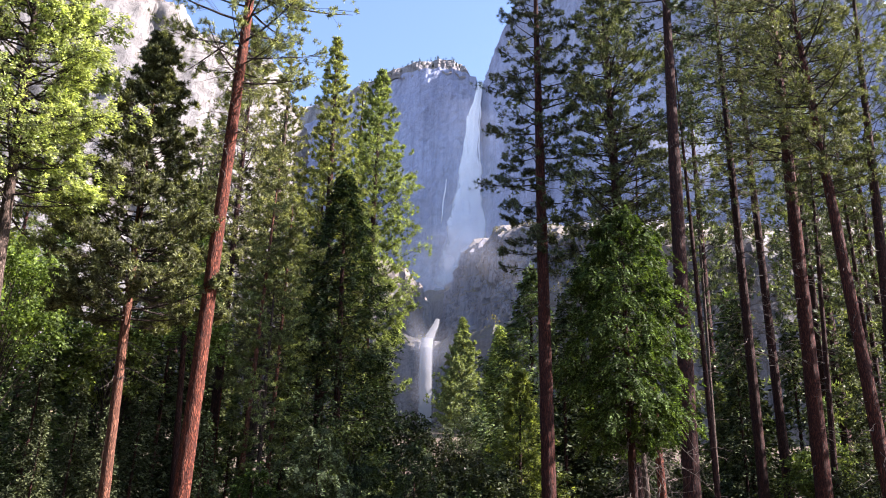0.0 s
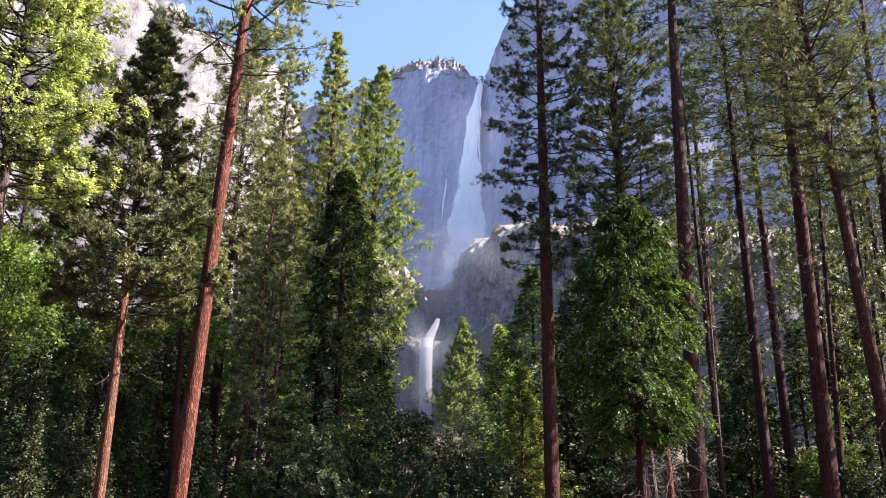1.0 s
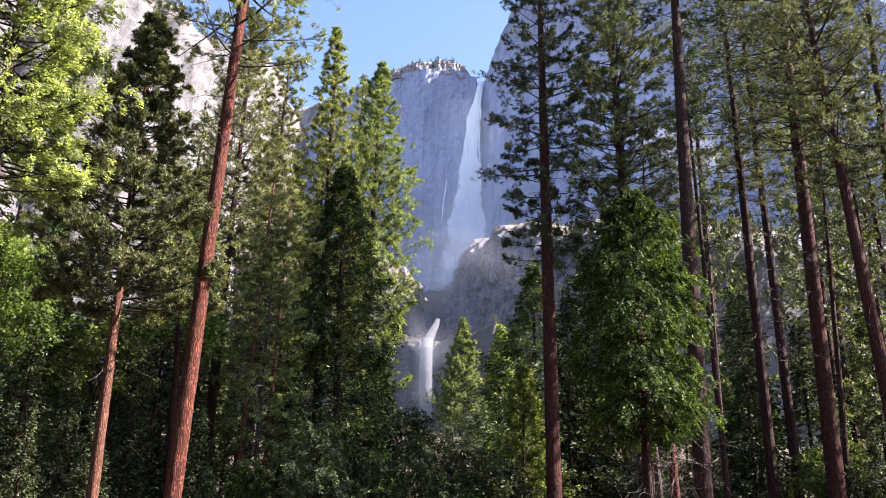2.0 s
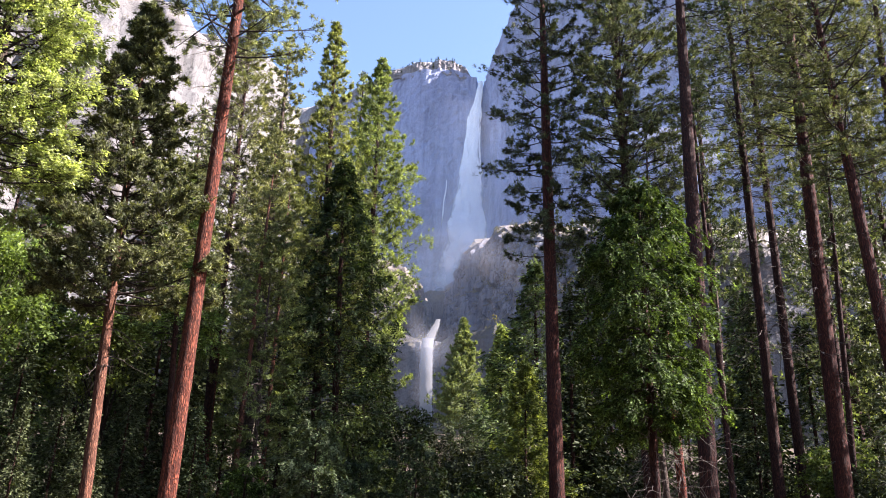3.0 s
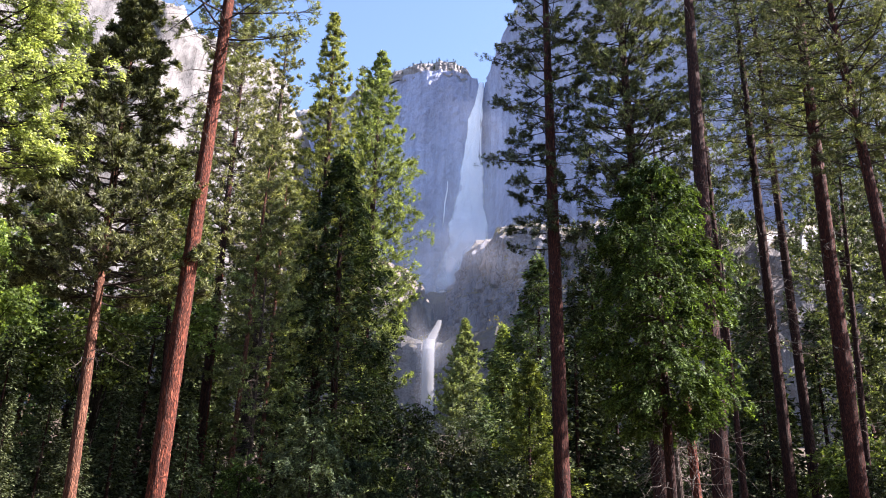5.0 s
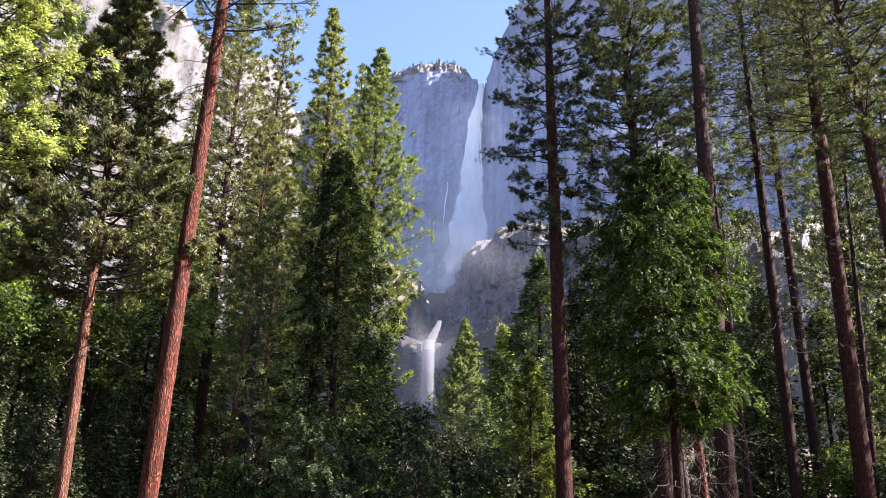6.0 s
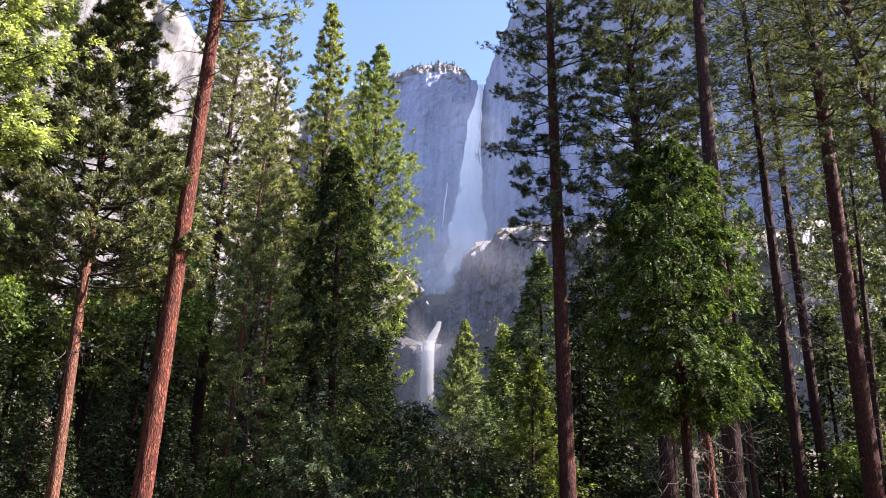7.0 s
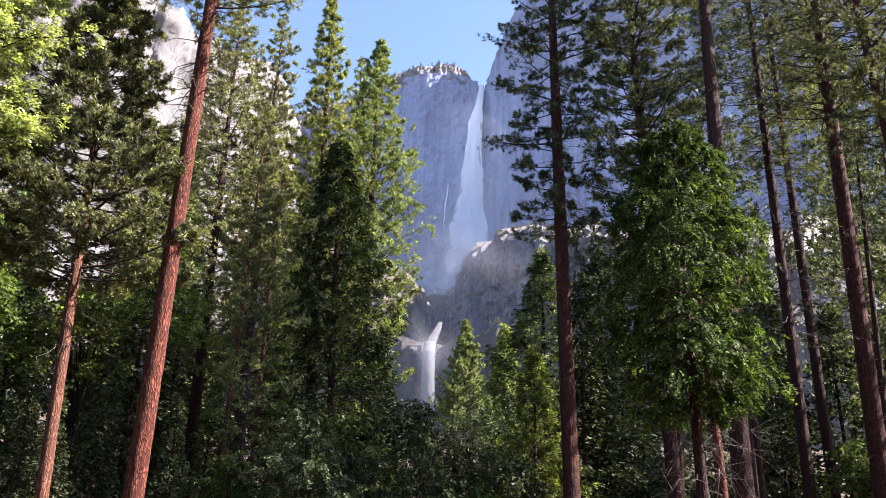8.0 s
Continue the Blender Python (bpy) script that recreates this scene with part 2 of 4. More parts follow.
# wet rock, darkened further for the shade in the gorge
GRANITE_WET_SHADE = rock("wet_shaded_granite", (0.03, 0.029, 0.032), (0.075, 0.069, 0.071), (0.14, 0.13, 0.128), (0.095, 0.064, 0.05), 0.45, (0.08, 0.07, 0.045))
WATER = water("falling_water", 0.16, 1.1)
# lower water is greyed in colour to stand for the shade on it
WATER_LOW = water("lower_falling_water", 0.5, 0.55, 0.22)
WATER_CHUTE = water("sliding_water", 0.5, 0.1, 0.15)
def spray_and_haze(name):
    m, nodes, links = mat(name)
    at = nodes.new("ShaderNodeAttribute")
    at.attribute_name = "body"
    n = noise_tex(nodes, links, coords(nodes, links, (1, 1, 0.6)), 0.02, 3)
    k = nodes.new("ShaderNodeMath")
    k.operation = "MULTIPLY_ADD"
    k.inputs[1].default_value, k.inputs[2].default_value = 1.4, 0.3
    links.new(n, k.inputs[0])
    a = nodes.new("ShaderNodeMath")
    a.operation, a.use_clamp = "MULTIPLY", True
    links.new(k.outputs["Value"], a.inputs[0])
    links.new(at.outputs["Fac"], a.inputs[1])
    dif = nodes.new("ShaderNodeBsdfDiffuse")
    # bluish white, so that the wide sheets read as haze
    dif.inputs["Color"].default_value = (0.78, 0.82, 0.93, 1)
    clear = nodes.new("ShaderNodeBsdfTransparent")
    mix = nodes.new("ShaderNodeMixShader")
    links.new(a.outputs["Value"], mix.inputs["Fac"])
    links.new(clear.outputs["BSDF"], mix.inputs[1])
    links.new(dif.outputs["BSDF"], mix.inputs[2])
    links.new(mix.outputs["Shader"], nodes["Material Output"].inputs["Surface"])
    return m


MIST = spray_and_haze("spray_and_haze")
LITTER = litter("forest_litter")


# ---- building helpers ----
def mesh_of(name, blocks, material, smooth=False):
    """A mesh from blocks of (corner points, faces of equal corner count)."""
    verts = np.concatenate([b[0] for b in blocks]).astype(np.float32)
    loops, starts, at, base = [], [], 0, 0
    for v, f in blocks:
        loops.append((f + base).ravel())
        starts.append(at + np.arange(len(f)) * f.shape[1])
        at += f.size
        base += len(v)
    me = bpy.data.meshes.new(name)
    me.vertices.add(len(verts))
    me.vertices.foreach_set("co", verts.ravel())
    me.loops.add(at)
    me.loops.foreach_set("vertex_index", np.concatenate(loops).astype(np.int32))
    starts = np.concatenate(starts).astype(np.int32)
    me.polygons.add(len(starts))
    me.polygons.foreach_set("loop_start", starts)
    me.polygons.foreach_set("use_smooth", np.full(len(starts), smooth))
    me.materials.append(material)
    me.update(calc_edges=True)
    return me


def part(name, blocks, material, parent, label="", smooth=False):
    ob = new(name, mesh_of(name, blocks, material, smooth))
    ob.parent = parent
    if label:
        ob["label"] = label
    return ob


def unit(v):
    return v / np.maximum(np.linalg.norm(v, axis=-1, keepdims=True), 1e-9)


def tube(points, radii, sides):
    """A tapered round bar along a line of points."""
    p = np.asarray(points, float)
    r = np.asarray(radii, float)
    way = unit(np.gradient(p, axis=0))
    ref = np.where(np.abs(way[:, 2:3]) > 0.8, np.array([[1.0, 0, 0]]), np.array([[0, 0, 1.0]]))
    a = unit(np.cross(way, ref))
    b = np.cross(way, a)
    ang = np.arange(sides) * 2 * math.pi / sides
    ring = np.cos(ang)[None, :, None] * a[:, None] + np.sin(ang)[None, :, None] * b[:, None]
    v = (p[:, None] + ring * r[:, None, None]).reshape(-1, 3)
    i = np.arange(len(p) - 1)[:, None] * sides
    j = np.arange(sides)[None]
    k = (j + 1) % sides
    f = np.stack([i + j, i + k, i + sides + k, i + sides + j], -1).reshape(-1, 4)
    return v, f


def needles(rng, at, way, count, length, width, spread=0.8):
    """Bursts of pointed needles round each place, leaning along way."""
    n = len(at)
    d = unit(way[:, None] * 0.5 + rng.normal(0, spread, (n, count, 3)) * 0.75)
    ln = length * rng.uniform(0.65, 1.15, (n, count, 1))
    side = unit(np.cross(d, way[:, None] + rng.normal(0, 0.38, (n, count, 3)))) * width * 0.5
    c = at[:, None] + rng.normal(0, 0.13, (n, count, 3)) * length
    v = np.stack([c + d * ln * 0.15 + side, c + d * ln * 0.15 - side, c + d * ln], 2).reshape(-1, 3)
    return v, np.arange(len(v)).reshape(-1, 3)


def fronds(rng, at, way, pairs, length, width, droop=0.5):
    """Flat hanging fronds: a row of leaflets either side of an axis, all in one drooping plane."""
    n = len(at)
    d = unit(way + rng.normal(0, 0.4, (n, 3)) - np.array([0, 0, droop]))
    s = unit(np.cross(d, rng.normal(0, 0.55, (n, 3)) + np.array([0, 0, 1.0])))
    ln = length * rng.uniform(0.6, 1.25, (n, 1, 1))
    u = np.repeat((np.arange(pairs) + 0.5) / pairs, 2)[None, :, None]
    sign = np.tile([1.0, -1.0], pairs)[None, :, None]
    sag = np.array([0, 0, -0.35]) * ln * u * u
    base = at[:, None] + d[:, None] * ln * u + sag
    way2 = unit(d[:, None] * 0.75 + s[:, None] * sign * 0.7 + rng.normal(0, 0.16, (n, 2 * pairs, 3)))
    l2 = ln * (0.5 - 0.3 * u) * rng.uniform(0.75, 1.25, (n, 2 * pairs, 1))
    flat = unit(np.cross(way2, np.cross(d, s)[:, None] + rng.normal(0, 0.35, (n, 2 * pairs, 3)))) * width * 0.5
    v = np.stack([base, base + way2 * l2 * 0.55 + flat, base + way2 * l2, base + way2 * l2 * 0.5 - flat], 2).reshape(-1, 3)
    return v, np.arange(len(v)).reshape(-1, 4)


def sprays(rng, at, way, count, length, width, droop=0.35, flat=0.45, kite=True, loose=0.75):
    """Flat leafy sprays: kite-shaped leaves that fan out and hang a little."""
    n = len(at)
    jitter = rng.normal(0, loose, (n, count, 3)) * np.array([1, 1, flat])
    d = unit(way[:, None] + jitter - np.array([0, 0, droop]))
    ln = length * rng.uniform(0.55, 1.2, (n, count, 1))
    tilt = rng.normal(0, 0.5, (n, count, 3)) + way[:, None] * 0.5 + np.array([0, 0, 0.7])
    side = unit(np.cross(d, tilt)) * width * 0.5 * rng.uniform(0.7, 1.3, (n, count, 1))
    c = at[:, None] + rng.normal(0, 0.4, (n, count, 3)) * length
    if not kite:
        v = np.stack([c, c + d * ln + side, c + d * ln * 0.85 - side], 2).reshape(-1, 3)
        return v, np.arange(len(v)).reshape(-1, 3)
    v = np.stack([c, c + d * ln * 0.5 + side, c + d * ln, c + d * ln * 0.5 - side], 2).reshape(-1, 3)
    return v, np.arange(len(v)).reshape(-1, 4)


def ground_z(x, y):
    """Flat valley floor by the trail, rising to the foot of the cliffs."""
    s = np.clip((np.asarray(y, float) - 85) / 345, 0, 1)
    side = np.clip((np.abs(np.asarray(x, float)) - 120) / 300, 0, 1)
    return 74 * s ** 1.15 + 70 * side * side * np.clip((np.asarray(y, float) + 100) / 500, 0, 1)


def trunk_mesh(rng, h, d, lean, sides=20, step=0.55, bow=0.0, buttress=1.25):
    n = max(8, int(h / step))
    s = np.linspace(0, 1, n)
    axis = np.stack([lean[0] * s * h + bow * np.sin(s * math.pi), lean[1] * s * h, s * h - 0.25], -1)
    r = 0.5 * d * (1 - 0.5 * s - 0.46 * s ** 4) * (1 + (buttress - 1) * np.exp(-s * h / 0.9))
    ang = np.arange(sides) * 2 * math.pi / sides
    off = rng.uniform(0, 90)
    if sides > 30:
        plates = np.array([[noise.fractal(Vector((math.cos(a) * d * 4.5 + off, math.sin(a) * d * 4.5, zz * 1.3)), 0.6, 2.2, 3) for a in ang] for zz in axis[:, 2]])
        wob = 1 + 0.055 * plates + 0.04 * np.sin(ang * 3 + off)[None] * np.exp(-s * h / 6)[:, None]
    else:
        wob = 1 + 0.02 * rng.normal(0, 1, (n, sides)) + 0.05 * np.sin(ang * 3 + off)[None] * np.exp(-s * h / 6)[:, None]
    v = axis[:, None] + np.stack([np.cos(ang), np.sin(ang), 0 * ang], -1)[None] * (r[:, None] * wob)[..., None]
    i = np.arange(n - 1)[:, None] * sides
    j = np.arange(sides)[None]
    k = (j + 1) % sides
    f = np.stack([i + j, i + k, i + sides + k, i + sides + j], -1).reshape(-1, 4)
    return (v.reshape(-1, 3), f), axis, r


SHAPES = {
    "column": lambda s: np.minimum(1, ((1 - s) / 0.45)) ** 0.75 * (0.62 + 0.38 * np.minimum(1, s / 0.3)),
    "cone": lambda s: (1 - s) ** 0.75 * (0.8 + 0.2 * np.minimum(1, s / 0.1)),
    "spire": lambda s: 0.16 * (1 - s) ** 0.5 + 0.84 * (1 - s) ** 1.05,
    "flame": lambda s: np.interp(s, (0, 0.15, 0.42, 0.65, 0.85, 1.0), (0.42, 0.8, 1.0, 0.84, 0.5, 0.08)),
    "egg": lambda s: np.sqrt(np.clip(1 - s, 0, 1)) * (0.72 + 0.28 * np.minimum(1, s / 0.25)),
}


def conifer(name, label, category, x, y, h, d, crown, radius, seed, lean=(0.0, 0.0), shape="column", leaf="needle", leaves=None, bark_of=None,
            per_m=4.5, tufts=10, blades=8, size=0.34, width=0.075, rise=(-0.1, 0.6), curl=0.25, dead=None, fine=1.0, bow=0.0, group="", thick=0.014, bare=0.3, kite=False, fill=1.0, droop=0.3):
    """A conifer: trunk, branches, leafy crown and, where it has them, dead lower branches."""
    rng = np.random.default_rng(seed)
    radius *= 1.22
    needle = leaf == "needle"
    if needle:
        size, width, tufts, blades = size * (0.72 if fine >= 0.9 else 0.9), width * (0.76 if fine >= 0.9 else 0.9), tufts * (2.0 if fine >= 0.9 else 1.75), int(blades * (1.5 if fine >= 0.9 else 1.35))
    elif leaf == "spray":
        size, width, tufts, blades = size * 1.1, width * 0.85, tufts * 1.7, int(blades * 1.8)
    root = new(name)
    root.location = (x, y, float(ground_z(x, y)))
    tagged(root, label, category, group)
    tr, axis, rad = trunk_mesh(rng, h, d, lean, sides=36 if fine >= 1.2 else int(10 + 8 * fine), step=0.22 if fine >= 1.2 else 0.7 / max(fine, 0.3), bow=bow)
    bole = part("trunk", [tr], bark_of or BARK_BROWN, root, "", True)
    zs = axis[:, 2]

    def stem(z):
        return np.array([np.interp(z, zs, axis[:, 0]), np.interp(z, zs, axis[:, 1]), z])

    n = max(6, int((crown[1] - crown[0]) * per_m))
    limbs, spots, ways = [], [], []
    turn = rng.uniform(0, 6.28)
    clump = rng.uniform(0.72, 1.18, 64)
    for i in range(n):
        s = (i + rng.uniform(0, 1)) / n
        z = crown[0] + (crown[1] - crown[0]) * s
        az = turn + i * 2.39996 + rng.normal(0, 0.3)
        full = radius * float(SHAPES[shape](s)) * clump[int((az * 1.9 + s * 23) % 64)]
        ln = max(0.25, full * rng.uniform(0.62, 1.08))
        e0 = rise[0] + (rise[1] - rise[0]) * s + rng.normal(0, 0.1)
        flat = np.array([math.cos(az), math.sin(az), 0])
        u = np.linspace(0, 1, 5)
        bend = rng.normal(0, 0.12)
        crossw = np.array([-flat[1], flat[0], 0])
        pts = stem(z) + ln * (u[:, None] * flat + (e0 * u + curl * u * u * (1 - s * 0.6))[:, None] * np.array([0, 0, 1.0]) + (bend * u * u)[:, None] * crossw)
        r0 = thick * (0.6 + ln * 0.55)
        if fine >= 1.2:
            part("branch", [tube(pts, 1.5 * r0 * (1 - 0.8 * u), 5)], TWIG, bole)
        else:
            limbs.append(tube(pts[::2], r0 * (1 - 0.8 * u[::2]), 3) if fine < 0.9 else tube(pts, r0 * (1 - 0.8 * u), 4))
        m = max(2, int(tufts * (0.35 + ln / max(radius, 0.1)) * fill * rng.uniform(0.6, 1.3)))
        if needle:
            nc = max(2, int(2 + ln * 2.1))
            m = int(m * (1.3 if fine >= 0.9 else 1.0))
            wc = bare + (1 - bare) * rng.uniform(0, 1, nc) ** 0.7
            wc[0] = 0.97
            fc = rng.normal(0, 0.2, nc) * ln * (1.2 - 0.7 * wc)
            pick = rng.integers(0, nc, m)
            w, fan = np.clip(wc[pick] + rng.normal(0, 0.05, m), 0.1, 1.03), fc[pick] + rng.normal(0, 0.13, m)
        else:
            nc = max(2, int(1.5 + ln * 1.5))
            wc = bare + (1 - bare) * rng.uniform(0, 1, nc) ** 0.7
            wc[0] = 0.96
            fc = rng.normal(0, 0.24, nc) * ln * (1.15 - 0.6 * wc)
            pick = rng.integers(0, nc, m)
            w, fan = np.clip(wc[pick] + rng.normal(0, 0.07, m), 0.1, 1.04), fc[pick] + rng.normal(0, 0.07, m) * ln
        along = np.stack([np.interp(w, u, pts[:, k]) for k in range(3)], -1)
        off = fan[:, None] * crossw + rng.normal(0, 0.06 if not needle else 0.04, m)[:, None] * ln * np.array([0, 0, 1.0]) + np.abs(fan)[:, None] * 0.4 * flat
        spots.append(along + off)
        ways.append(unit(flat * 0.6 + crossw * np.sign(fan)[:, None] * 0.35 + np.array([0, 0, 0.35 if leaf == "needle" else -0.05])))
        if fine >= 1.1 and ln > 0.9:
            for q in range(0, m, 2):
                limbs.append(tube(np.stack([along[q] - flat * 0.12 * ln, along[q] + off[q]]), (0.012, 0.006), 3))
    top = stem(crown[1])
    spots.append(top + rng.normal(0, 0.12, (6, 3)) + np.array([0, 0, 0.15]))
    ways.append(np.tile(np.array([[0, 0, 1.0]]), (6, 1)))
    tagged(part("twigwork" if fine >= 1.2 else "branchwork", limbs, TWIG, root), kind="stuff")
    at, way = np.concatenate(spots), np.concatenate(ways)
    if leaf == "needle":
        part("crown", [needles(rng, at, way, blades, size, width)], leaves or PINE, root)
    elif leaf == "frond":
        part("crown", [fronds(rng, at, way, blades, size, width, droop)], leaves or CEDAR, root)
    else:
        part("crown", [sprays(rng, at, way, blades, size, width, droop, 0.6, kite, 0.5)], leaves or FIR, root)
    if dead:
        z0, z1, count, reach, stout, hang = (*dead, 0.036, 0.0)[:6] if len(dead) == 4 else dead
        sticks = []
        for i in range(count):
            z = rng.uniform(z0, z1)
            az = rng.uniform(0, 6.28)
            flat = np.array([math.cos(az), math.sin(az), 0])
            ln = reach * rng.uniform(0.25, 1.0)
            u = np.linspace(0, 1, 6)
            sag = -0.1 - hang - rng.uniform(0, 0.35 + hang)
            pts = stem(z) + ln * (u[:, None] * flat + (rng.uniform(-0.1, 0.25) * u + sag * u * u)[:, None] * np.array([0, 0, 1.0]))
            pts[1:-1] += rng.normal(0, 0.03, (4, 3)) * ln
            sticks.append(tube(pts, stout * (1 - 0.85 * u), 4))
            for _ in range(2):
                q = rng.integers(2, 5)
                tip = pts[q] + (flat + rng.normal(0, 0.7, 3)) * ln * 0.28
                sticks.append(tube(np.stack([pts[q], tip]), (0.011, 0.004), 3))
        tagged(part("dead_branchwork", sticks, DEAD, root, "bare grey dead branches"), kind="stuff")
    return root


def oak(x, y, h, radius, seed, label, name="oak_tree", category="tree", leaves=None, clumps=44, per=250, size=0.255, low=0.14, group="", z_off=0.0):
    """A broad-leaved tree: forking limbs and lobes of many small leaves."""
    rng = np.random.default_rng(seed)
    root = new(name)
    root.location = (x, y, float(ground_z(x, y)) + z_off)
    tagged(root, label, category, group)
    tr, axis, rad = trunk_mesh(rng, h * 0.75, 0.035 * h, (rng.normal(0, 0.04), rng.normal(0, 0.04)), sides=12, step=0.6, bow=rng.normal(0, 0.25))
    part("trunk", [tr], BARK_GREY, root, "", True)
    limbs, spots, ways = [], [], []
    for i in range(clumps):
        az, cz = rng.uniform(0, 6.28), rng.uniform(0, 1)
        rr = radius * math.sqrt(max(0.03, 1 - (cz * 2 - 0.75) ** 2 / 1.7)) * rng.uniform(0.5, 1.05)
        c = np.array([math.cos(az) * rr, math.sin(az) * rr, h * (low + (1 - low) * cz * rng.uniform(0.9, 1.0))])
        start = np.array([np.interp(c[2] * 0.6, axis[:, 2], axis[:, 0]), np.interp(c[2] * 0.6, axis[:, 2], axis[:, 1]), c[2] * 0.6])
        mid = (start + c) / 2 + np.array([0, 0, 0.12 * h]) * rng.uniform(0, 0.6)
        limbs.append(tube(np.stack([start, mid, c]), (0.04, 0.025, 0.01), 4))
        hub = rng.normal(0, 1, (per // 12, 3)) * np.array([0.42, 0.42, 0.24]) * radius * 0.36
        lump = np.repeat(hub, 12, 0) + rng.normal(0, 1, (per // 12 * 12, 3)) * np.array([0.16, 0.16, 0.1]) * (0.6 + 0.1 * radius)
        spots.append(c + lump)
        ways.append(unit(lump - np.repeat(hub, 12, 0) * 0.6 + np.array([0, 0, 0.06])))
    tagged(part("branchwork", limbs, TWIG, root), kind="stuff")
    part("crown", [sprays(rng, np.concatenate(spots), np.concatenate(ways), 1, size, size * 0.7, 0.3, 0.6, False)], leaves or OAK, root)
    return root


# ---- the ground: one sheet from the trail to beyond the cliffs ----
def spaced(stops, counts):
    return np.concatenate([np.linspace(a, b, c, endpoint=False) for a, b, c in zip(stops, stops[1:], counts)] + [np.array([stops[-1]], float)])


gx = spaced((-4000, -800, -120, 120, 800, 4000), (12, 34, 60, 34, 12))
gy = spaced((-4000, -300, -60, 140, 520, 4000), (12, 20, 66, 50, 20))
mx, my = np.meshgrid(gx, gy)
mz = ground_z(mx, my)
bumps = np.array([noise.noise(Vector((a * 0.08, b * 0.08, 0.0))) for a, b in zip(mx.ravel(), my.ravel())]).reshape(mx.shape)
mz = mz + 0.18 * (bumps - 0.4) * (np.hypot(mx, my) > 9)
nx_, ny_ = len(gx), len(gy)
gi = (np.arange(ny_ - 1)[:, None] * nx_ + np.arange(nx_ - 1)[None]).ravel()
ground = new("ground", mesh_of("ground", [(np.stack([mx, my, mz], -1).reshape(-1, 3), np.stack([gi, gi + 1, gi + nx_ + 1, gi + nx_], -1))], LITTER, True))
tagged(ground, "forest floor of brown pine litter and moss", "ground", kind="structure")


# ---- the cliffs ----
def cliff(name, label, line, material, step, rows, relief, back=((6, 1), (20, 3), (60, 8), (160, 14), (400, 20)), slope=0.08, seed=0, grain=1.0, blocky=0.34, smooth=False, lip=1.2):
    """A rock wall along a line of (x, y, foot, brim, rise behind the brim), with ledges, ribs and a top that runs back."""
    cols = []
    for a, b in zip(line, line[1:]):
        n = max(2, int(math.hypot(b[0] - a[0], b[1] - a[1]) / step))
        cols += [[p + (q - p) * i / n for p, q in zip(a, b)] for i in range(n)]
    cols = np.array(cols + [list(line[-1])], float)
    tang = unit(np.gradient(cols[:, :2], axis=0))
    out = np.stack([tang[:, 1], -tang[:, 0]], -1)
    kernel = np.ones(9) / 9
    out = unit(np.stack([np.convolve(np.pad(out[:, k], 4, "edge"), kernel, "valid") for k in (0, 1)], -1))
    off = Vector((seed * 17.3, seed * 5.1, seed * 3.7))
    pts = []
    for (x, y, z0, z1, up), o in zip(cols, out):
        edge = relief * 1.1 * noise.fractal(Vector((x / 45, y / 45, 0.0)) * grain + off, 0.8, 2.1, 5)
        col = []
        for j in range(rows):
            v = j / (rows - 1)
            z = z0 + (z1 + edge - z0) * v
            q = Vector((x, y, z))
            rib = noise.fractal(Vector((x / 60, y / 60, z / 190)) * grain + off, 0.9, 2.2, 4)
            block = noise.cell(Vector((x / 14 + rib, y / 14, z / 26)) * grain + off) * 0.5 + noise.cell(Vector((x / 31, y / 31, z / 60 + rib)) * grain + off) * 0.8
            small = noise.fractal(q * (grain / 9) + off, 0.8, 2.2, 4)
            push = relief * (1.0 * rib + blocky * block + 0.32 * small) - slope * (z - z0) - relief * lip * max(0, v - 0.93) / 0.07
            col.append((x + o[0] * push, y + o[1] * push, z))
        bx, by, bz = col[-1]
        for dist, frac in back:
            wob = relief * 0.8 * noise.fractal(Vector((bx - o[0] * dist, by - o[1] * dist, 0.0)) * (grain / 16) + off, 0.8, 2.1, 5)
            col.append((bx - o[0] * dist, by - o[1] * dist, bz + up * frac / 20 + wob * min(1, dist / 20)))
        lx, ly, _ = col[-1]
        col.append((lx - o[0] * 30, ly - o[1] * 30, z0 - 60))
        pts.append(col)
    v = np.array(pts)
    nc, nr = v.shape[:2]
    i = (np.arange(nc - 1)[:, None] * nr + np.arange(nr - 1)[None]).ravel()
    ob = new(name, mesh_of(name, [(v.reshape(-1, 3), np.stack([i, i + nr, i + nr + 1, i + 1], -1))], material, smooth))
    return tagged(ob, label, "cliff", kind="structure")


BROW = ((5, 3), (12, 7), (25, 12), (45, 17), (70, 20), (150, 20), (400, 18))
cliff("upper_cliff", "sheer granite wall tinted blue for shade and haze", [
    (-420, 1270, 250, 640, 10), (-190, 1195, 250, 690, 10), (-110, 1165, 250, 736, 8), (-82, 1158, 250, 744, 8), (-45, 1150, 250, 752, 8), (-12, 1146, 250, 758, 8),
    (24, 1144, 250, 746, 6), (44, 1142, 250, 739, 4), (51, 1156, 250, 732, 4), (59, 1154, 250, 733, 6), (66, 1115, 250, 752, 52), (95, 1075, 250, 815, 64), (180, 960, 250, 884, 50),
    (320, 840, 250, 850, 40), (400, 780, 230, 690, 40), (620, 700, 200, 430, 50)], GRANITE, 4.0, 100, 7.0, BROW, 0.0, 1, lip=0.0)
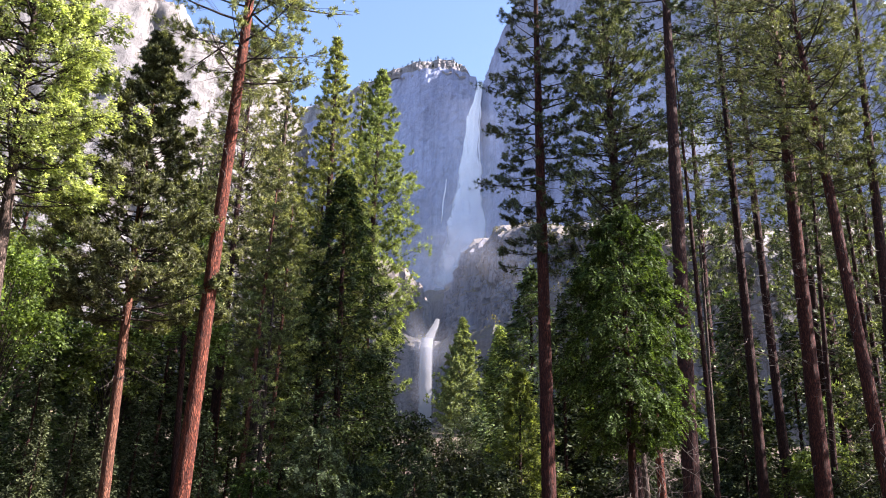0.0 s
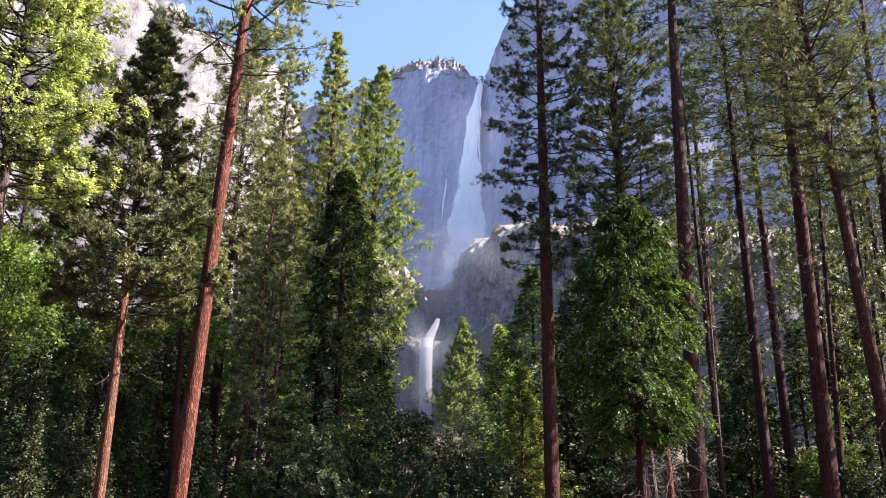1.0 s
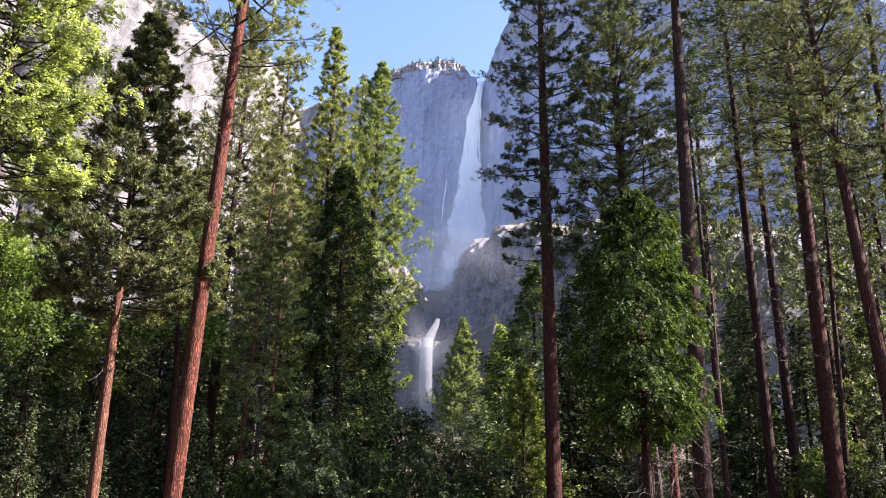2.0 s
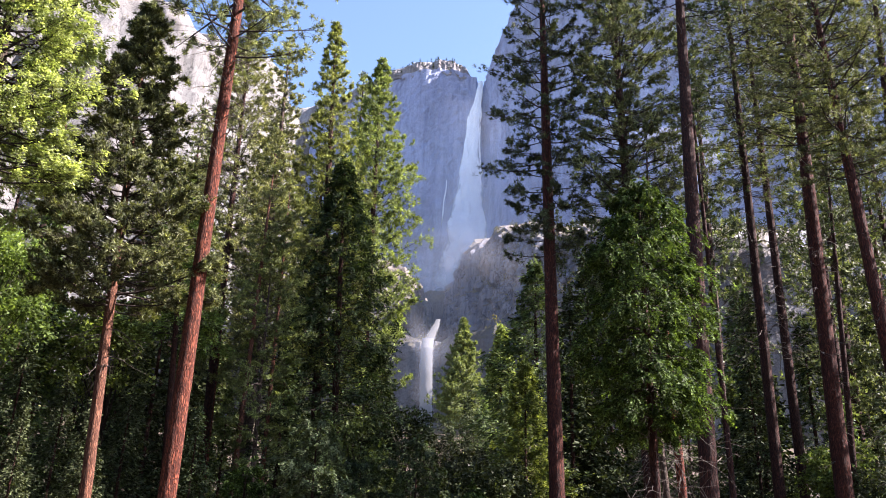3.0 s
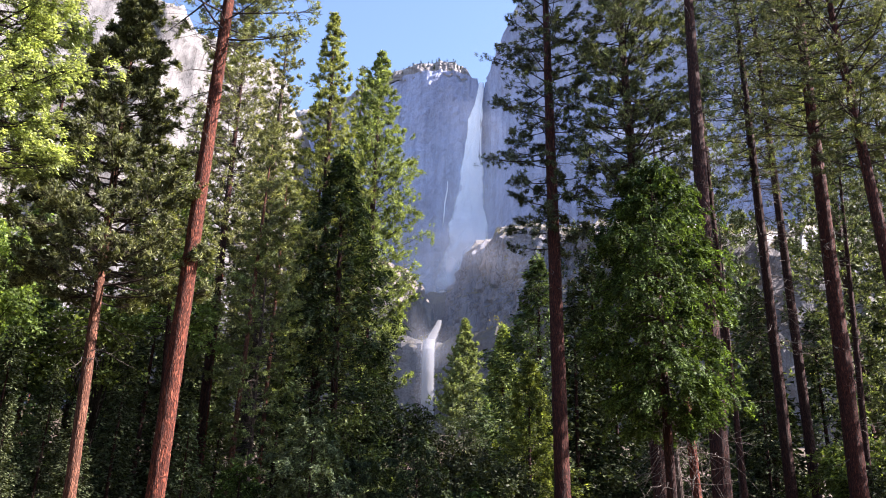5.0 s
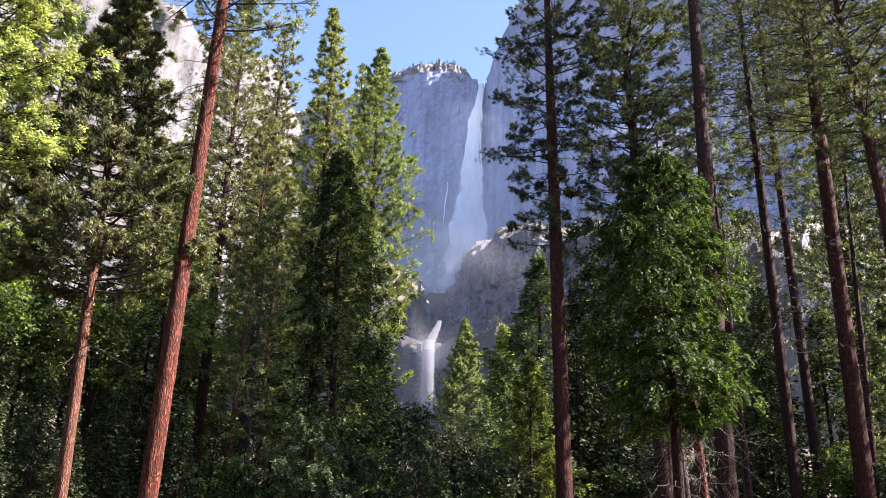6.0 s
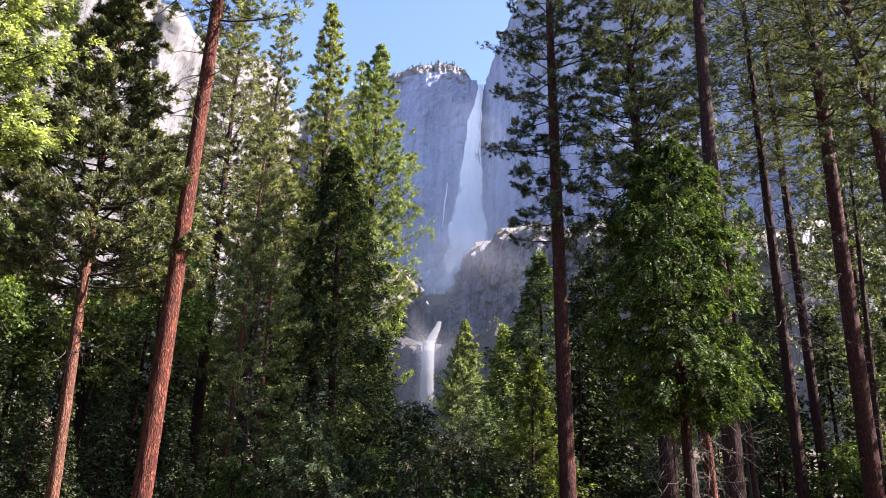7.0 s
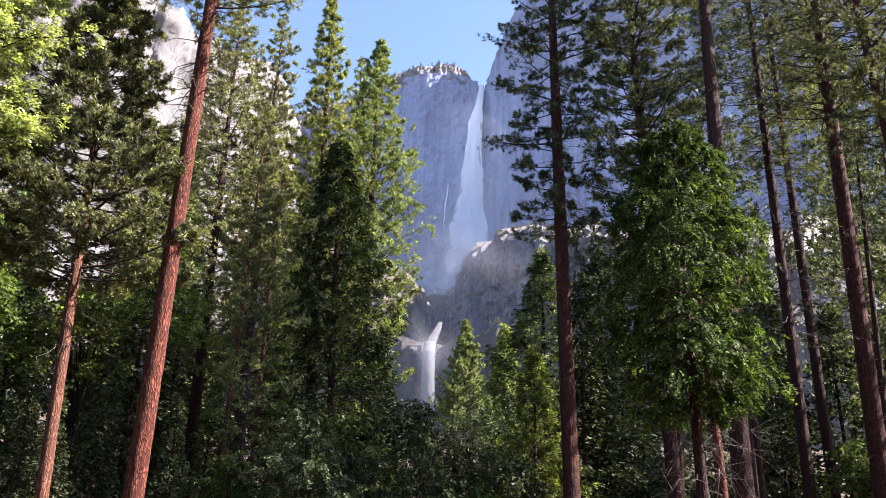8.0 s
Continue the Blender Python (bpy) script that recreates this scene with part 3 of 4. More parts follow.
cliff("cliff_crest", "sunlit tan rock crowning the upper wall", [
    (-260, 1222, 640, 735, 10), (-180, 1202, 680, 750, 10), (-110, 1166, 732, 761, 12), (-80, 1156, 745, 768, 12), (-60, 1152, 738, 776, 12), (-45, 1148, 752, 775, 12), (-30, 1145.5, 742, 778, 11), (-15, 1142.5, 755, 781, 11), (0, 1141, 740, 780, 10), (10, 1140, 749, 777, 8), (20, 1139.5, 735, 771, 7), (30, 1139, 738, 762, 6), (42, 1143, 722, 746, 4)],
      GRANITE_TAN, 2.2, 30, 3.6, ((6, 2), (14, 4), (40, 8), (100, 10)), 0.26, 7, 2.6)
cliff("left_cliff", "pale sunlit granite cliff with brush on its ledges", [
    (-700, 380, 60, 420, 60), (-420, 430, 60, 430, 60), (-300, 480, 60, 440, 60), (-240, 520, 70, 480, 50), (-200, 545, 80, 475, 40), (-150, 620, 90, 452, 30), (-125, 720, 110, 500, 20),
    (-118, 820, 130, 530, 20), (-130, 980, 160, 560, 20), (-190, 1160, 200, 640, 20)], GRANITE_PALE, 4.0, 80, 12.0, slope=0.16, seed=2, grain=1.5, blocky=0.12, smooth=True)
cliff("gorge_cliff", "wet granite at the back of the gorge, darkened for shade", [
    (-60, 850, 100, 282, 4), (-20, 815, 100, 280, 4), (10, 785, 100, 276, 4), (40, 760, 100, 276, 4)], GRANITE_WET_SHADE, 3, 40, 4.0, seed=3)
cliff("gorge_buttress", "sunlit pinkish granite shoulder beside the gorge", [
    (-180.2, 636, 90, 271.3, 20), (-95.4, 657.2, 90, 264.9, 16), (-47.7, 669.9, 90, 259.6, 10), (-23.3, 678.4, 90, 253.2, 8), (-7.4, 694.3, 90, 243.7, 4), (-3.2, 742, 90, 245.8, 4), (-5.3, 826.8, 90, 258.6, 4)],
      GRANITE_PINK, 2.2, 50, 4.5, slope=0.05, seed=4, grain=2.4)
# a dark wall put in where the shoulder's foot lies in shade
cliff("gorge_shade_wall", "dark wall added as the shade below the sunlit shoulder", [
    (-180.2, 623.3, 90, 226.8, 2), (-63.6, 648.7, 90, 226.8, 2), (-31.8, 661.4, 90, 227.8, 2), (-14.8, 674.2, 90, 228.9, 2), (-3.2, 691.1, 90, 227.8, 2), (0, 742, 90, 228.9, 2), (-1.1, 816.2, 90, 233.1, 2)],
      GRANITE_WET_SHADE, 2.2, 46, 3.2, ((4, 1), (10, 2), (16, 3)), 0.05, 8, 2.4)
cliff("middle_buttress", "rounded granite buttress with a sunlit top", [
    (-4, 800, 100, 274, 3), (-5, 740, 100, 272, 3), (-4, 714, 100, 275, 4), (0, 694, 100, 280, 6), (10, 672, 100, 283, 42), (37, 640, 100, 281, 52), (88, 600, 100, 270, 64), (165, 525, 90, 222, 110),
    (260, 470, 80, 195, 170), (420, 430, 70, 170, 200), (640, 400, 60, 160, 200)], GRANITE_STEP, 2.0, 74, 7.5, ((6, 1), (18, 2.2), (30, 3.3), (45, 4.6), (60, 5.8), (78, 7), (96, 8.2), (116, 9.4), (138, 10.6), (162, 11.8), (190, 13.2), (220, 14.6), (260, 16.3), (310, 18), (380, 20)), 0.1, 5, 2.2, 0.5)
cliff("lower_cliff", "dark water-stained granite step of the lower fall", [
    (-200, 480, 20, 140, 40), (-80, 456, 30, 140, 30), (-36, 444, 40, 126, 20), (-21, 440, 40, 127, 16), (-12, 438, 40, 124, 14), (-8.5, 437.5, 40, 122, 14), (-2.5, 437, 40, 122, 16), (3, 432, 40, 126, 16),
    (16, 427, 40, 127, 14), (34, 420, 40, 131, 10), (50, 410, 40, 143, 14), (70, 398, 40, 147, 14), (105, 384, 40, 170, 30), (150, 372, 30, 165, 40), (240, 366, 20, 110, 60), (500, 350, 20, 100, 60)], GRANITE_WET_SHADE, 2.2, 46, 1.7, seed=6, grain=2.6, slope=0.1)


# ---- the water ----
def fall(name, label, rows, material, nx, nz, layers, wave, seed, ragged=0.22, tail=0.5):
    """Sheets of falling water down a line of (z, x, y, half width)."""
    rng = np.random.default_rng(seed)
    rows = np.array(rows, float)
    s = np.linspace(0, len(rows) - 1, nz)
    z, xc, yc, hw = [np.interp(s, np.arange(len(rows)), rows[:, k]) for k in range(4)]
    blocks, body = [], []
    u = np.linspace(-1, 1, nx)
    for la in range(layers):
        shift, k = rng.uniform(0, 50), 1 - 0.17 * la
        wob = np.array([[noise.fractal(Vector((a * 1.5 + shift, c / (wave * 14), la * 3.0)), 0.8, 2, 4) for a in u] for c in z])
        px = xc[:, None] + u[None] * hw[:, None] * k + wob * hw[:, None] * ragged
        py = yc[:, None] - (1 - u[None] ** 2) * hw[:, None] * 0.3 - la * wave * 0.5 + wob * wave
        pz = z[:, None] + 0 * u[None]
        i = (np.arange(nz - 1)[:, None] * nx + np.arange(nx - 1)[None]).ravel()
        blocks.append((np.stack([px, py, pz], -1).reshape(-1, 3), np.stack([i, i + 1, i + nx + 1, i + nx], -1)))
        fade = np.clip((1 - np.arange(nz) / (nz - 1)) / tail, 0, 1)
        body.append(((1 - np.abs(u) ** 2.2)[None] * fade[:, None]).ravel())
    me = mesh_of(name, blocks, material, True)
    me.attributes.new("body", "FLOAT", "POINT").data.foreach_set("value", np.concatenate(body).astype(np.float32))
    ob = new(name, me)
    return tagged(ob, label, "waterfall", kind="structure")


fall("upper_waterfall", "tall white waterfall plunging down the shaded wall", [
    (735, 52.2, 1143, 4), (722, 51.5, 1138, 4.8), (690, 47.5, 1132, 7.5), (660, 43, 1128, 11), (600, 39, 1124, 14.5), (550, 38, 1122, 18), (500, 36, 1120, 25), (460, 35, 1118, 31), (420, 32, 1116, 36), (370, 26, 1114, 38)],
     WATER, 22, 110, 2, 2.2, 3, 0.22, 0.14)
fall("side_rivulet", "thin white trickle beside the main fall", [(552, 4, 1122, 0.5), (535, 3.4, 1120, 0.9), (515, 0.5, 1119, 1.0), (500, 0.2, 1118, 1.2), (470, -2, 1116, 1.0)], WATER, 5, 30, 1, 1.0, 4)
fall("lower_cascade", "white cascade pouring from the gorge to the lower step", [(136, -0.9, 448, 1.3), (131, -1.7, 441, 1.9), (126, -2.8, 433, 2.4), (121, -4.2, 427, 2.8), (117, -5.3, 423, 3.2)], WATER_CHUTE, 12, 40, 1, 0.1, 5, 0.08, 0.05)
fall("lower_waterfall", "broad white lower waterfall dropping behind the trees", [(118, -5.9, 423, 3.5), (112, -6.1, 420, 3.5), (100, -6.1, 418, 3.6), (85, -5.7, 417, 3.6), (72, -5.2, 416, 3.8), (58, -5.0, 415, 4.2)], WATER_LOW, 22, 70, 1, 0.1, 6, 0.06, 0.2)



def mist(name, label, x, y, z, rx, rz, strength, seed):
    """A curtain for drifting spray and for distant haze, thickest in its middle and fading to nothing."""
    n = 24
    u, w = np.meshgrid(np.linspace(-1, 1, n), np.linspace(-1, 1, n))
    sway = np.array([[noise.noise(Vector((a * 1.3 + seed, b * 1.3, 0.0))) for a in u[0]] for b in w[:, 0]])
    v = np.stack([x + u * rx, y + sway * rx * 0.25 - (1 - u * u) * rx * 0.2, z + w * rz], -1).reshape(-1, 3)
    i = (np.arange(n - 1)[:, None] * n + np.arange(n - 1)[None]).ravel()
    me = mesh_of(name, [(v, np.stack([i, i + 1, i + n + 1, i + n], -1))], MIST, True)
    body = strength * np.clip(1 - np.sqrt(u * u + w * w), 0, 1) ** 1.1
    me.attributes.new("body", "FLOAT", "POINT").data.foreach_set("value", body.ravel().astype(np.float32))
    return tagged(new(name, me), label, "mist", kind="structure")


mist("mist", "white spray rising where the upper fall lands", 26, 1085, 400, 80, 110, 0.42, 1)
mist("mist", "white spray rising where the upper fall lands", 45, 1100, 500, 60, 140, 0.28, 2)
# the two wall sheets and the buttress sheet are added as air haze
mist("mist", "thin sheet of haze added across the shaded wall", 20, 1065, 430, 180, 230, 0.3, 3)
mist("mist", "thin sheet of haze added across the shaded wall", 210, 830, 470, 230, 230, 0.2, 6)
mist("mist", "spray hanging in the gorge", -3, 690, 235, 38, 42, 0.11, 4)
mist("mist", "thin sheet of haze added before the middle buttress", 26, 622, 236, 80, 80, 0.06, 7)
mist("mist", "spray hanging round the lower fall", -6, 414, 108, 22, 32, 0.09, 5)

# ---- the trees that stand round the clearing, nearest first ----
pine = lambda *a, **k: conifer("pine_tree", *a, **k)
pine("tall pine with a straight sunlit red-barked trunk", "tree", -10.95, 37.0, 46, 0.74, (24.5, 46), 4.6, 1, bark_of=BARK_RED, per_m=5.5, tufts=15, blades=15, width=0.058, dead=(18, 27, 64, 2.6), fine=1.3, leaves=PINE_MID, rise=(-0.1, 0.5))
pine("slender pine with an orange lower trunk and a sparse conical crown", "tree", -14.21, 37.73, 27.6, 0.52, (12, 27.6), 3.9, 2, lean=(-0.046, 0), shape="cone", bark_of=BARK_TAN, per_m=12, tufts=22, blades=13, width=0.082, dead=(9, 19, 50, 2.2, 0.026, 0.2), fine=1.2, leaves=PINE)
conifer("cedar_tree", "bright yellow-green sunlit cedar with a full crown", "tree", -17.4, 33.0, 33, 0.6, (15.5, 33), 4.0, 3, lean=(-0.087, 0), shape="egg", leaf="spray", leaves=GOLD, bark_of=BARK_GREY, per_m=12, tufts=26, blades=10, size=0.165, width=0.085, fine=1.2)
pine("tall pine with a long bare trunk and dark tufted branches", "tree", 6.42, 51.5, 48, 0.94, (20.5, 48), 3.1, 4, lean=(-0.0135, 0), bark_of=BARK_SHADED, per_m=4.8, tufts=12, blades=13, size=0.36, width=0.064, dead=(17, 30, 40, 2.8, 0.026, 0.15), fine=1.3, rise=(-0.25, 0.4), bare=0.35, leaves=PINE_DEEP)
pine("pine with a dense dark crown behind the cedar", "tree", 11.33, 49.8, 46, 0.82, (15, 46), 3.3, 5, lean=(-0.023, 0), bark_of=BARK_BROWN, per_m=10.5, tufts=13, blades=13, width=0.06, dead=(4, 30, 90, 2.6, 0.026, 0.2), fine=1.2, leaves=PINE)
conifer("cedar_tree", "young bushy green cedar with a rounded top", "tree", 6.05, 28.6, 14.4, 0.34, (6.0, 14.3), 1.8, 6, shape="flame", leaf="frond", leaves=CEDAR_DEEP, bark_of=BARK_BROWN, per_m=30, tufts=38, blades=5, size=0.28, width=0.06, rise=(-0.25, 0.6), curl=-0.3, droop=0.9, dead=(2, 6.5, 40, 1.4, 0.016, 0.3), fine=1.0, bare=0.2)
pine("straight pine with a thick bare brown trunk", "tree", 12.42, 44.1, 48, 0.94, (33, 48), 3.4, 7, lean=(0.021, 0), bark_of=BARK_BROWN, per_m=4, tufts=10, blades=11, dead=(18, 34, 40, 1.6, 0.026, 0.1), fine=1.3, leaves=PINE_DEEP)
pine("tall dark-trunked pine with ragged branches", "tree", 22.17, 60.0, 56, 0.82, (29, 56), 4.6, 8, lean=(0.003, 0), bark_of=BARK_BROWN, per_m=6.6, tufts=10, blades=12, dead=(17, 34, 120, 3.8, 0.03, 0.15), fine=1.1, width=0.06, rise=(-0.25, 0.4), leaves=PINE)
pine("slim dark-trunked pine with ragged branches", "tree", 25.85, 64.7, 58, 0.8, (33, 58), 4.2, 9, lean=(-0.004, 0), bark_of=BARK_BROWN, per_m=5.2, tufts=10, blades=12, dead=(18, 38, 110, 3.6, 0.03, 0.15), fine=1.1, width=0.06, rise=(-0.25, 0.4), leaves=PINE_MID)
pine("big pine with a thick red-brown trunk", "tree", 23.57, 54.2, 54, 1.12, (30, 54), 4.6, 10, lean=(0.021, 0), bark_of=BARK_SHADED, per_m=6.4, tufts=10, blades=12, width=0.06, dead=(9, 30, 60, 2.8, 0.028, 0.1), fine=1.3, leaves=PINE)
pine("leaning pine with a reddish trunk", "tree", 23.15, 44.7, 43, 0.8, (23, 43), 3.6, 11, lean=(-0.046, 0), bark_of=BARK_SHADED, per_m=7, tufts=11, blades=12, width=0.06, dead=(6, 26, 70, 2.4, 0.026, 0.1), fine=1.2, leaves=PINE)
pine("tall pine with a grey-brown trunk", "tree", 25.5, 48.6, 46, 0.8, (25, 46), 3.8, 12, lean=(0.056, 0), bark_of=BARK_BROWN, per_m=5.6, tufts=10, blades=12, width=0.06, dead=(8, 26, 50, 2.4, 0.026, 0.1), fine=1.1, leaves=PINE)
pine("thin pole-like pine in shade", "tree", 17.0, 53.5, 40, 0.4, (31, 40), 1.8, 13, lean=(-0.016, 0), per_m=4, tufts=7, dead=(14, 32, 50, 1.8, 0.022, 0.1), fine=0.8, leaves=PINE_DEEP)
pine("thin pole-like pine in shade", "tree", 19.6, 62.0, 30, 0.36, (22, 30), 1.8, 14, lean=(0.013, 0), bark_of=BARK_GREY, per_m=4, tufts=7, dead=(5, 22, 20, 1.4), fine=0.8, leaves=PINE_DEEP)
pine("thin pole-like pine in shade", "tree", 33.5, 65.0, 44, 0.5, (22, 44), 2.6, 15, per_m=4, tufts=8, dead=(10, 24, 16, 1.6), fine=0.8, leaves=PINE_DEEP)
pine("thin pole-like pine in shade", "tree", 25.8, 58.0, 34, 0.5, (23, 34), 2.6, 16, lean=(0.057, 0), per_m=4, tufts=8, dead=(6, 20, 22, 1.6), fine=0.8, leaves=PINE_DEEP)
pine("thin pole-like pine in shade", "tree", 36.2, 70.0, 46, 0.55, (24, 46), 2.8, 17, lean=(0.02, 0), per_m=4, tufts=8, dead=(10, 24, 16, 1.6), fine=0.8, leaves=PINE_DEEP)
conifer("dead_snag", "bare dead snag with curling twigs", "dead tree", 11.25, 49.7, 30.2, 0.34, (29.6, 30.0), 0.3, 18, lean=(0.031, 0), per_m=3, tufts=1, blades=2, dead=(19, 30, 90, 1.9, 0.022, 0.2), bark_of=BARK_BROWN, fine=0.8)
pine("orange-barked slim trunk below the cedar", "tree", 8.87, 35.2, 15, 0.42, (10.5, 15), 1.3, 20, lean=(-0.03, 0), bark_of=BARK_RED, per_m=6, tufts=8, dead=(3, 9, 64, 2.2, 0.016, 0.5), fine=1.1, leaves=PINE_DEEP)
pine("slim pale-barked trunk below the cedar", "tree", 8.2, 34.6, 16, 0.3, (11, 16), 1.2, 84, lean=(-0.05, 0), bark_of=BARK_GREY, per_m=6, tufts=8, dead=(2, 9, 44, 1.8, 0.016, 0.5), fine=1.1, leaves=PINE_DEEP)

pine("thin pale pole of a pine with dead twigs", "tree", -12.5, 54.5, 30, 0.4, (19, 30), 1.7, 81, lean=(0.012, 0), bark_of=BARK_TAN, per_m=6, tufts=8, blades=9, dead=(5, 20, 70, 1.5), fine=0.9, leaves=PINE_MID)
pine("thin pale pole of a pine with dead twigs", "tree", -11.0, 56.0, 27, 0.34, (17, 27), 1.6, 82, lean=(-0.008, 0), bark_of=BARK_TAN, per_m=6, tufts=8, blades=9, dead=(5, 18, 60, 1.4), fine=0.9, leaves=PINE_MID)
# pale needle colour replaces sun that does not reach this pine
pine("young pine with a pale trunk and sunlit tufts", "tree", -11.2, 54.5, 22, 0.34, (7.5, 22), 2.3, 83, lean=(-0.02, 0), bark_of=BARK_GREY, leaves=PINE_PALE, per_m=7, tufts=9, blades=10, rise=(-0.3, 0.5), dead=(2, 16, 50, 1.4), fine=1.0)
pine("reddish-trunked pine with a thin crown", "tree", -16.45, 63.4, 44, 0.72, (24, 44), 2.6, 21, lean=(-0.023, 0), bark_of=BARK_RED, per_m=5, tufts=9, blades=9, dead=(12, 26, 20, 2.0), fine=0.9, leaves=PINE_MID)
pine("tall narrow pine with an open crown", "tree", -14.45, 66.5, 46.4, 0.8, (15, 46.2), 2.9, 22, lean=(-0.005, 0), shape="column", bark_of=BARK_GREY, per_m=7, tufts=11, blades=9, dead=(6, 22, 26, 1.8), fine=1.0, leaves=PINE_MID)
pine("tall full pine lit yellow-green", "tree", -8.8, 64.0, 46, 0.85, (14, 46), 3.8, 23, lean=(-0.033, 0), leaves=PINE_SUNLIT, shape="cone", per_m=8.5, tufts=12, blades=9, size=0.42, width=0.095, fine=1.0, rise=(0.0, 0.8))
pine("tall full pine lit yellow-green", "tree", -7.2, 78.0, 52, 0.9, (8, 52), 3.7, 24, lean=(-0.004, 0), leaves=PINE_SUNLIT, shape="column", per_m=9, tufts=13, blades=8, size=0.44, width=0.115, fine=1.0, rise=(0.05, 0.8))
# the deep shade on this cedar is put into its spray colour
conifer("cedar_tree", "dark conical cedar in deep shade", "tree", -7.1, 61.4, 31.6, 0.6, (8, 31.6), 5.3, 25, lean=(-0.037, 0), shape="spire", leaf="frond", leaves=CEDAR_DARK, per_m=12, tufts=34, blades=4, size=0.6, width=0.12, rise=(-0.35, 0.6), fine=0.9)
pine("pine showing its top between its neighbours", "tree", -10.6, 90.0, 57.5, 0.9, (22, 57.5), 3.9, 26, leaves=PINE_SUNLIT, shape="cone", per_m=4.5, tufts=10, blades=9, size=0.45, width=0.1, fine=0.8)
pine("slim pine beside the big red trunk", "tree", -16.3, 62.0, 44.3, 0.7, (14, 44.3), 3.3, 27, lean=(-0.016, 0), per_m=8, tufts=10, blades=9, fine=0.9, leaves=PINE_MID, shape="column")
pine("pine showing its top against the pale cliff", "tree", -34.8, 70.0, 47, 0.8, (18, 47), 3.0, 28, per_m=4.5, tufts=10, blades=9, fine=0.8, shape="cone", leaves=PINE_SUNLIT)
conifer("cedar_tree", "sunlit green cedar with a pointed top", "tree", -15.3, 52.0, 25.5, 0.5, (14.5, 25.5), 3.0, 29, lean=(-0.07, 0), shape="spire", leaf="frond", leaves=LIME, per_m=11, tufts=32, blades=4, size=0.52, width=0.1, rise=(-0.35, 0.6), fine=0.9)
conifer("fir_tree", "young light-green fir in the sun", "tree", 5.7, 62.0, 16.2, 0.3, (3, 16.2), 3.3, 30, shape="spire", leaf="spray", leaves=LIME, per_m=9, tufts=13, blades=8, size=0.26, width=0.12, fine=0.9)
conifer("fir_tree", "tall green fir behind the young one", "tree", 8.6, 80.0, 30.5, 0.7, (4, 30.5), 7.0, 31, shape="spire", leaf="spray", leaves=CEDAR, per_m=7, tufts=11, blades=6.5, size=0.45, width=0.2, fine=0.8)
conifer("fir_tree", "sunlit fir with a narrow bright top", "tree", 14.5, 200.0, 38, 0.9, (4, 38), 6.0, 32, shape="spire", leaf="spray", leaves=LIME, per_m=5, tufts=10, blades=5.5, size=0.9, width=0.4, fine=0.5)
pine("lone tall pale green pine below the falls", "tree", 10.9, 380.0, 55, 1.3, (3, 54), 13.0, 33, shape="spire", leaves=PINE_PALE, per_m=4.6, tufts=17, blades=9, size=1.35, width=0.5, fine=0.4, rise=(0.1, 0.8))

# broad-leaved undergrowth between the trunks
OAKS = "broad-leaved trees in the understorey"
oak(-9.5, 72, 14.5, 4.6, 41, "rounded oak catching patches of sun", group=OAKS)
oak(-3.2, 62, 12.6, 4.0, 42, "dark leafy oak below the waterfall", group=OAKS)
oak(0.6, 66, 11.5, 3.8, 43, "dark leafy oak below the waterfall", group=OAKS)
# the sun patches on this oak are only its brighter leaf colour
oak(-6.0, 58, 11.5, 3.6, 44, "rounded oak catching patches of sun", leaves=CEDAR, group=OAKS)
oak(17.0, 70, 9.0, 3.4, 50, "bright green young oak in a sun patch", group=OAKS)
oak(26.5, 60, 11.0, 2.2, 51, "bright green young maple in a sun patch", name="maple_tree", leaves=LIME, low=0.65, group=OAKS)
oak(3.0, 72, 10.5, 3.6, 52, "rounded oak catching patches of sun", group=OAKS)
oak(1.6, 78, 13.0, 3.6, 65, "dark leafy oak below the waterfall", group=OAKS)
oak(5.0, 86, 14.0, 3.6, 66, "dark leafy oak below the waterfall", group=OAKS)
oak(12.5, 66, 10.0, 3.4, 53, "dark leafy oak in deep shade", group=OAKS)
oak(-25.0, 47, 19.0, 3.4, 67, "fresh green maple among the firs", name="maple_tree", leaves=LIME, low=0.66, group=OAKS)
oak(-20.3, 51, 16.5, 2.6, 68, "fresh green maple among the firs", name="maple_tree", leaves=LIME, low=0.68, group=OAKS)
oak(-29.5, 52, 22.0, 3.6, 69, "sunlit yellow-green maple among the firs", name="maple_tree", leaves=LIME, low=0.62, group=OAKS)
oak(0.2, 110, 17.0, 4.0, 76, "dark leafy oak below the waterfall", group=OAKS)
oak(4.2, 113, 18.0, 4.2, 77, "dark leafy oak below the waterfall", group=OAKS)
oak(15.5, 74, 11.0, 3.4, 78, "dark leafy oak in deep shade", group=OAKS)
oak(18.8, 88, 13.0, 4.0, 79, "dark leafy oak in deep shade", group=OAKS)
oak(20.5, 76, 10.0, 3.2, 74, "dark leafy oak in deep shade", group=OAKS)
oak(26.0, 84, 11.0, 3.2, 75, "dark leafy oak in deep shade", group=OAKS)
oak(3.2, 58, 8.8, 3.0, 58, "rounded oak catching patches of sun", group=OAKS)
oak(27.5, 56, 9.0, 3.0, 60, "bright green young oak in a sun patch", group=OAKS)

# bushy young cedars whose boughs hang to the ground in front of the oaks
LOW = "low bushy cedars in the understorey"
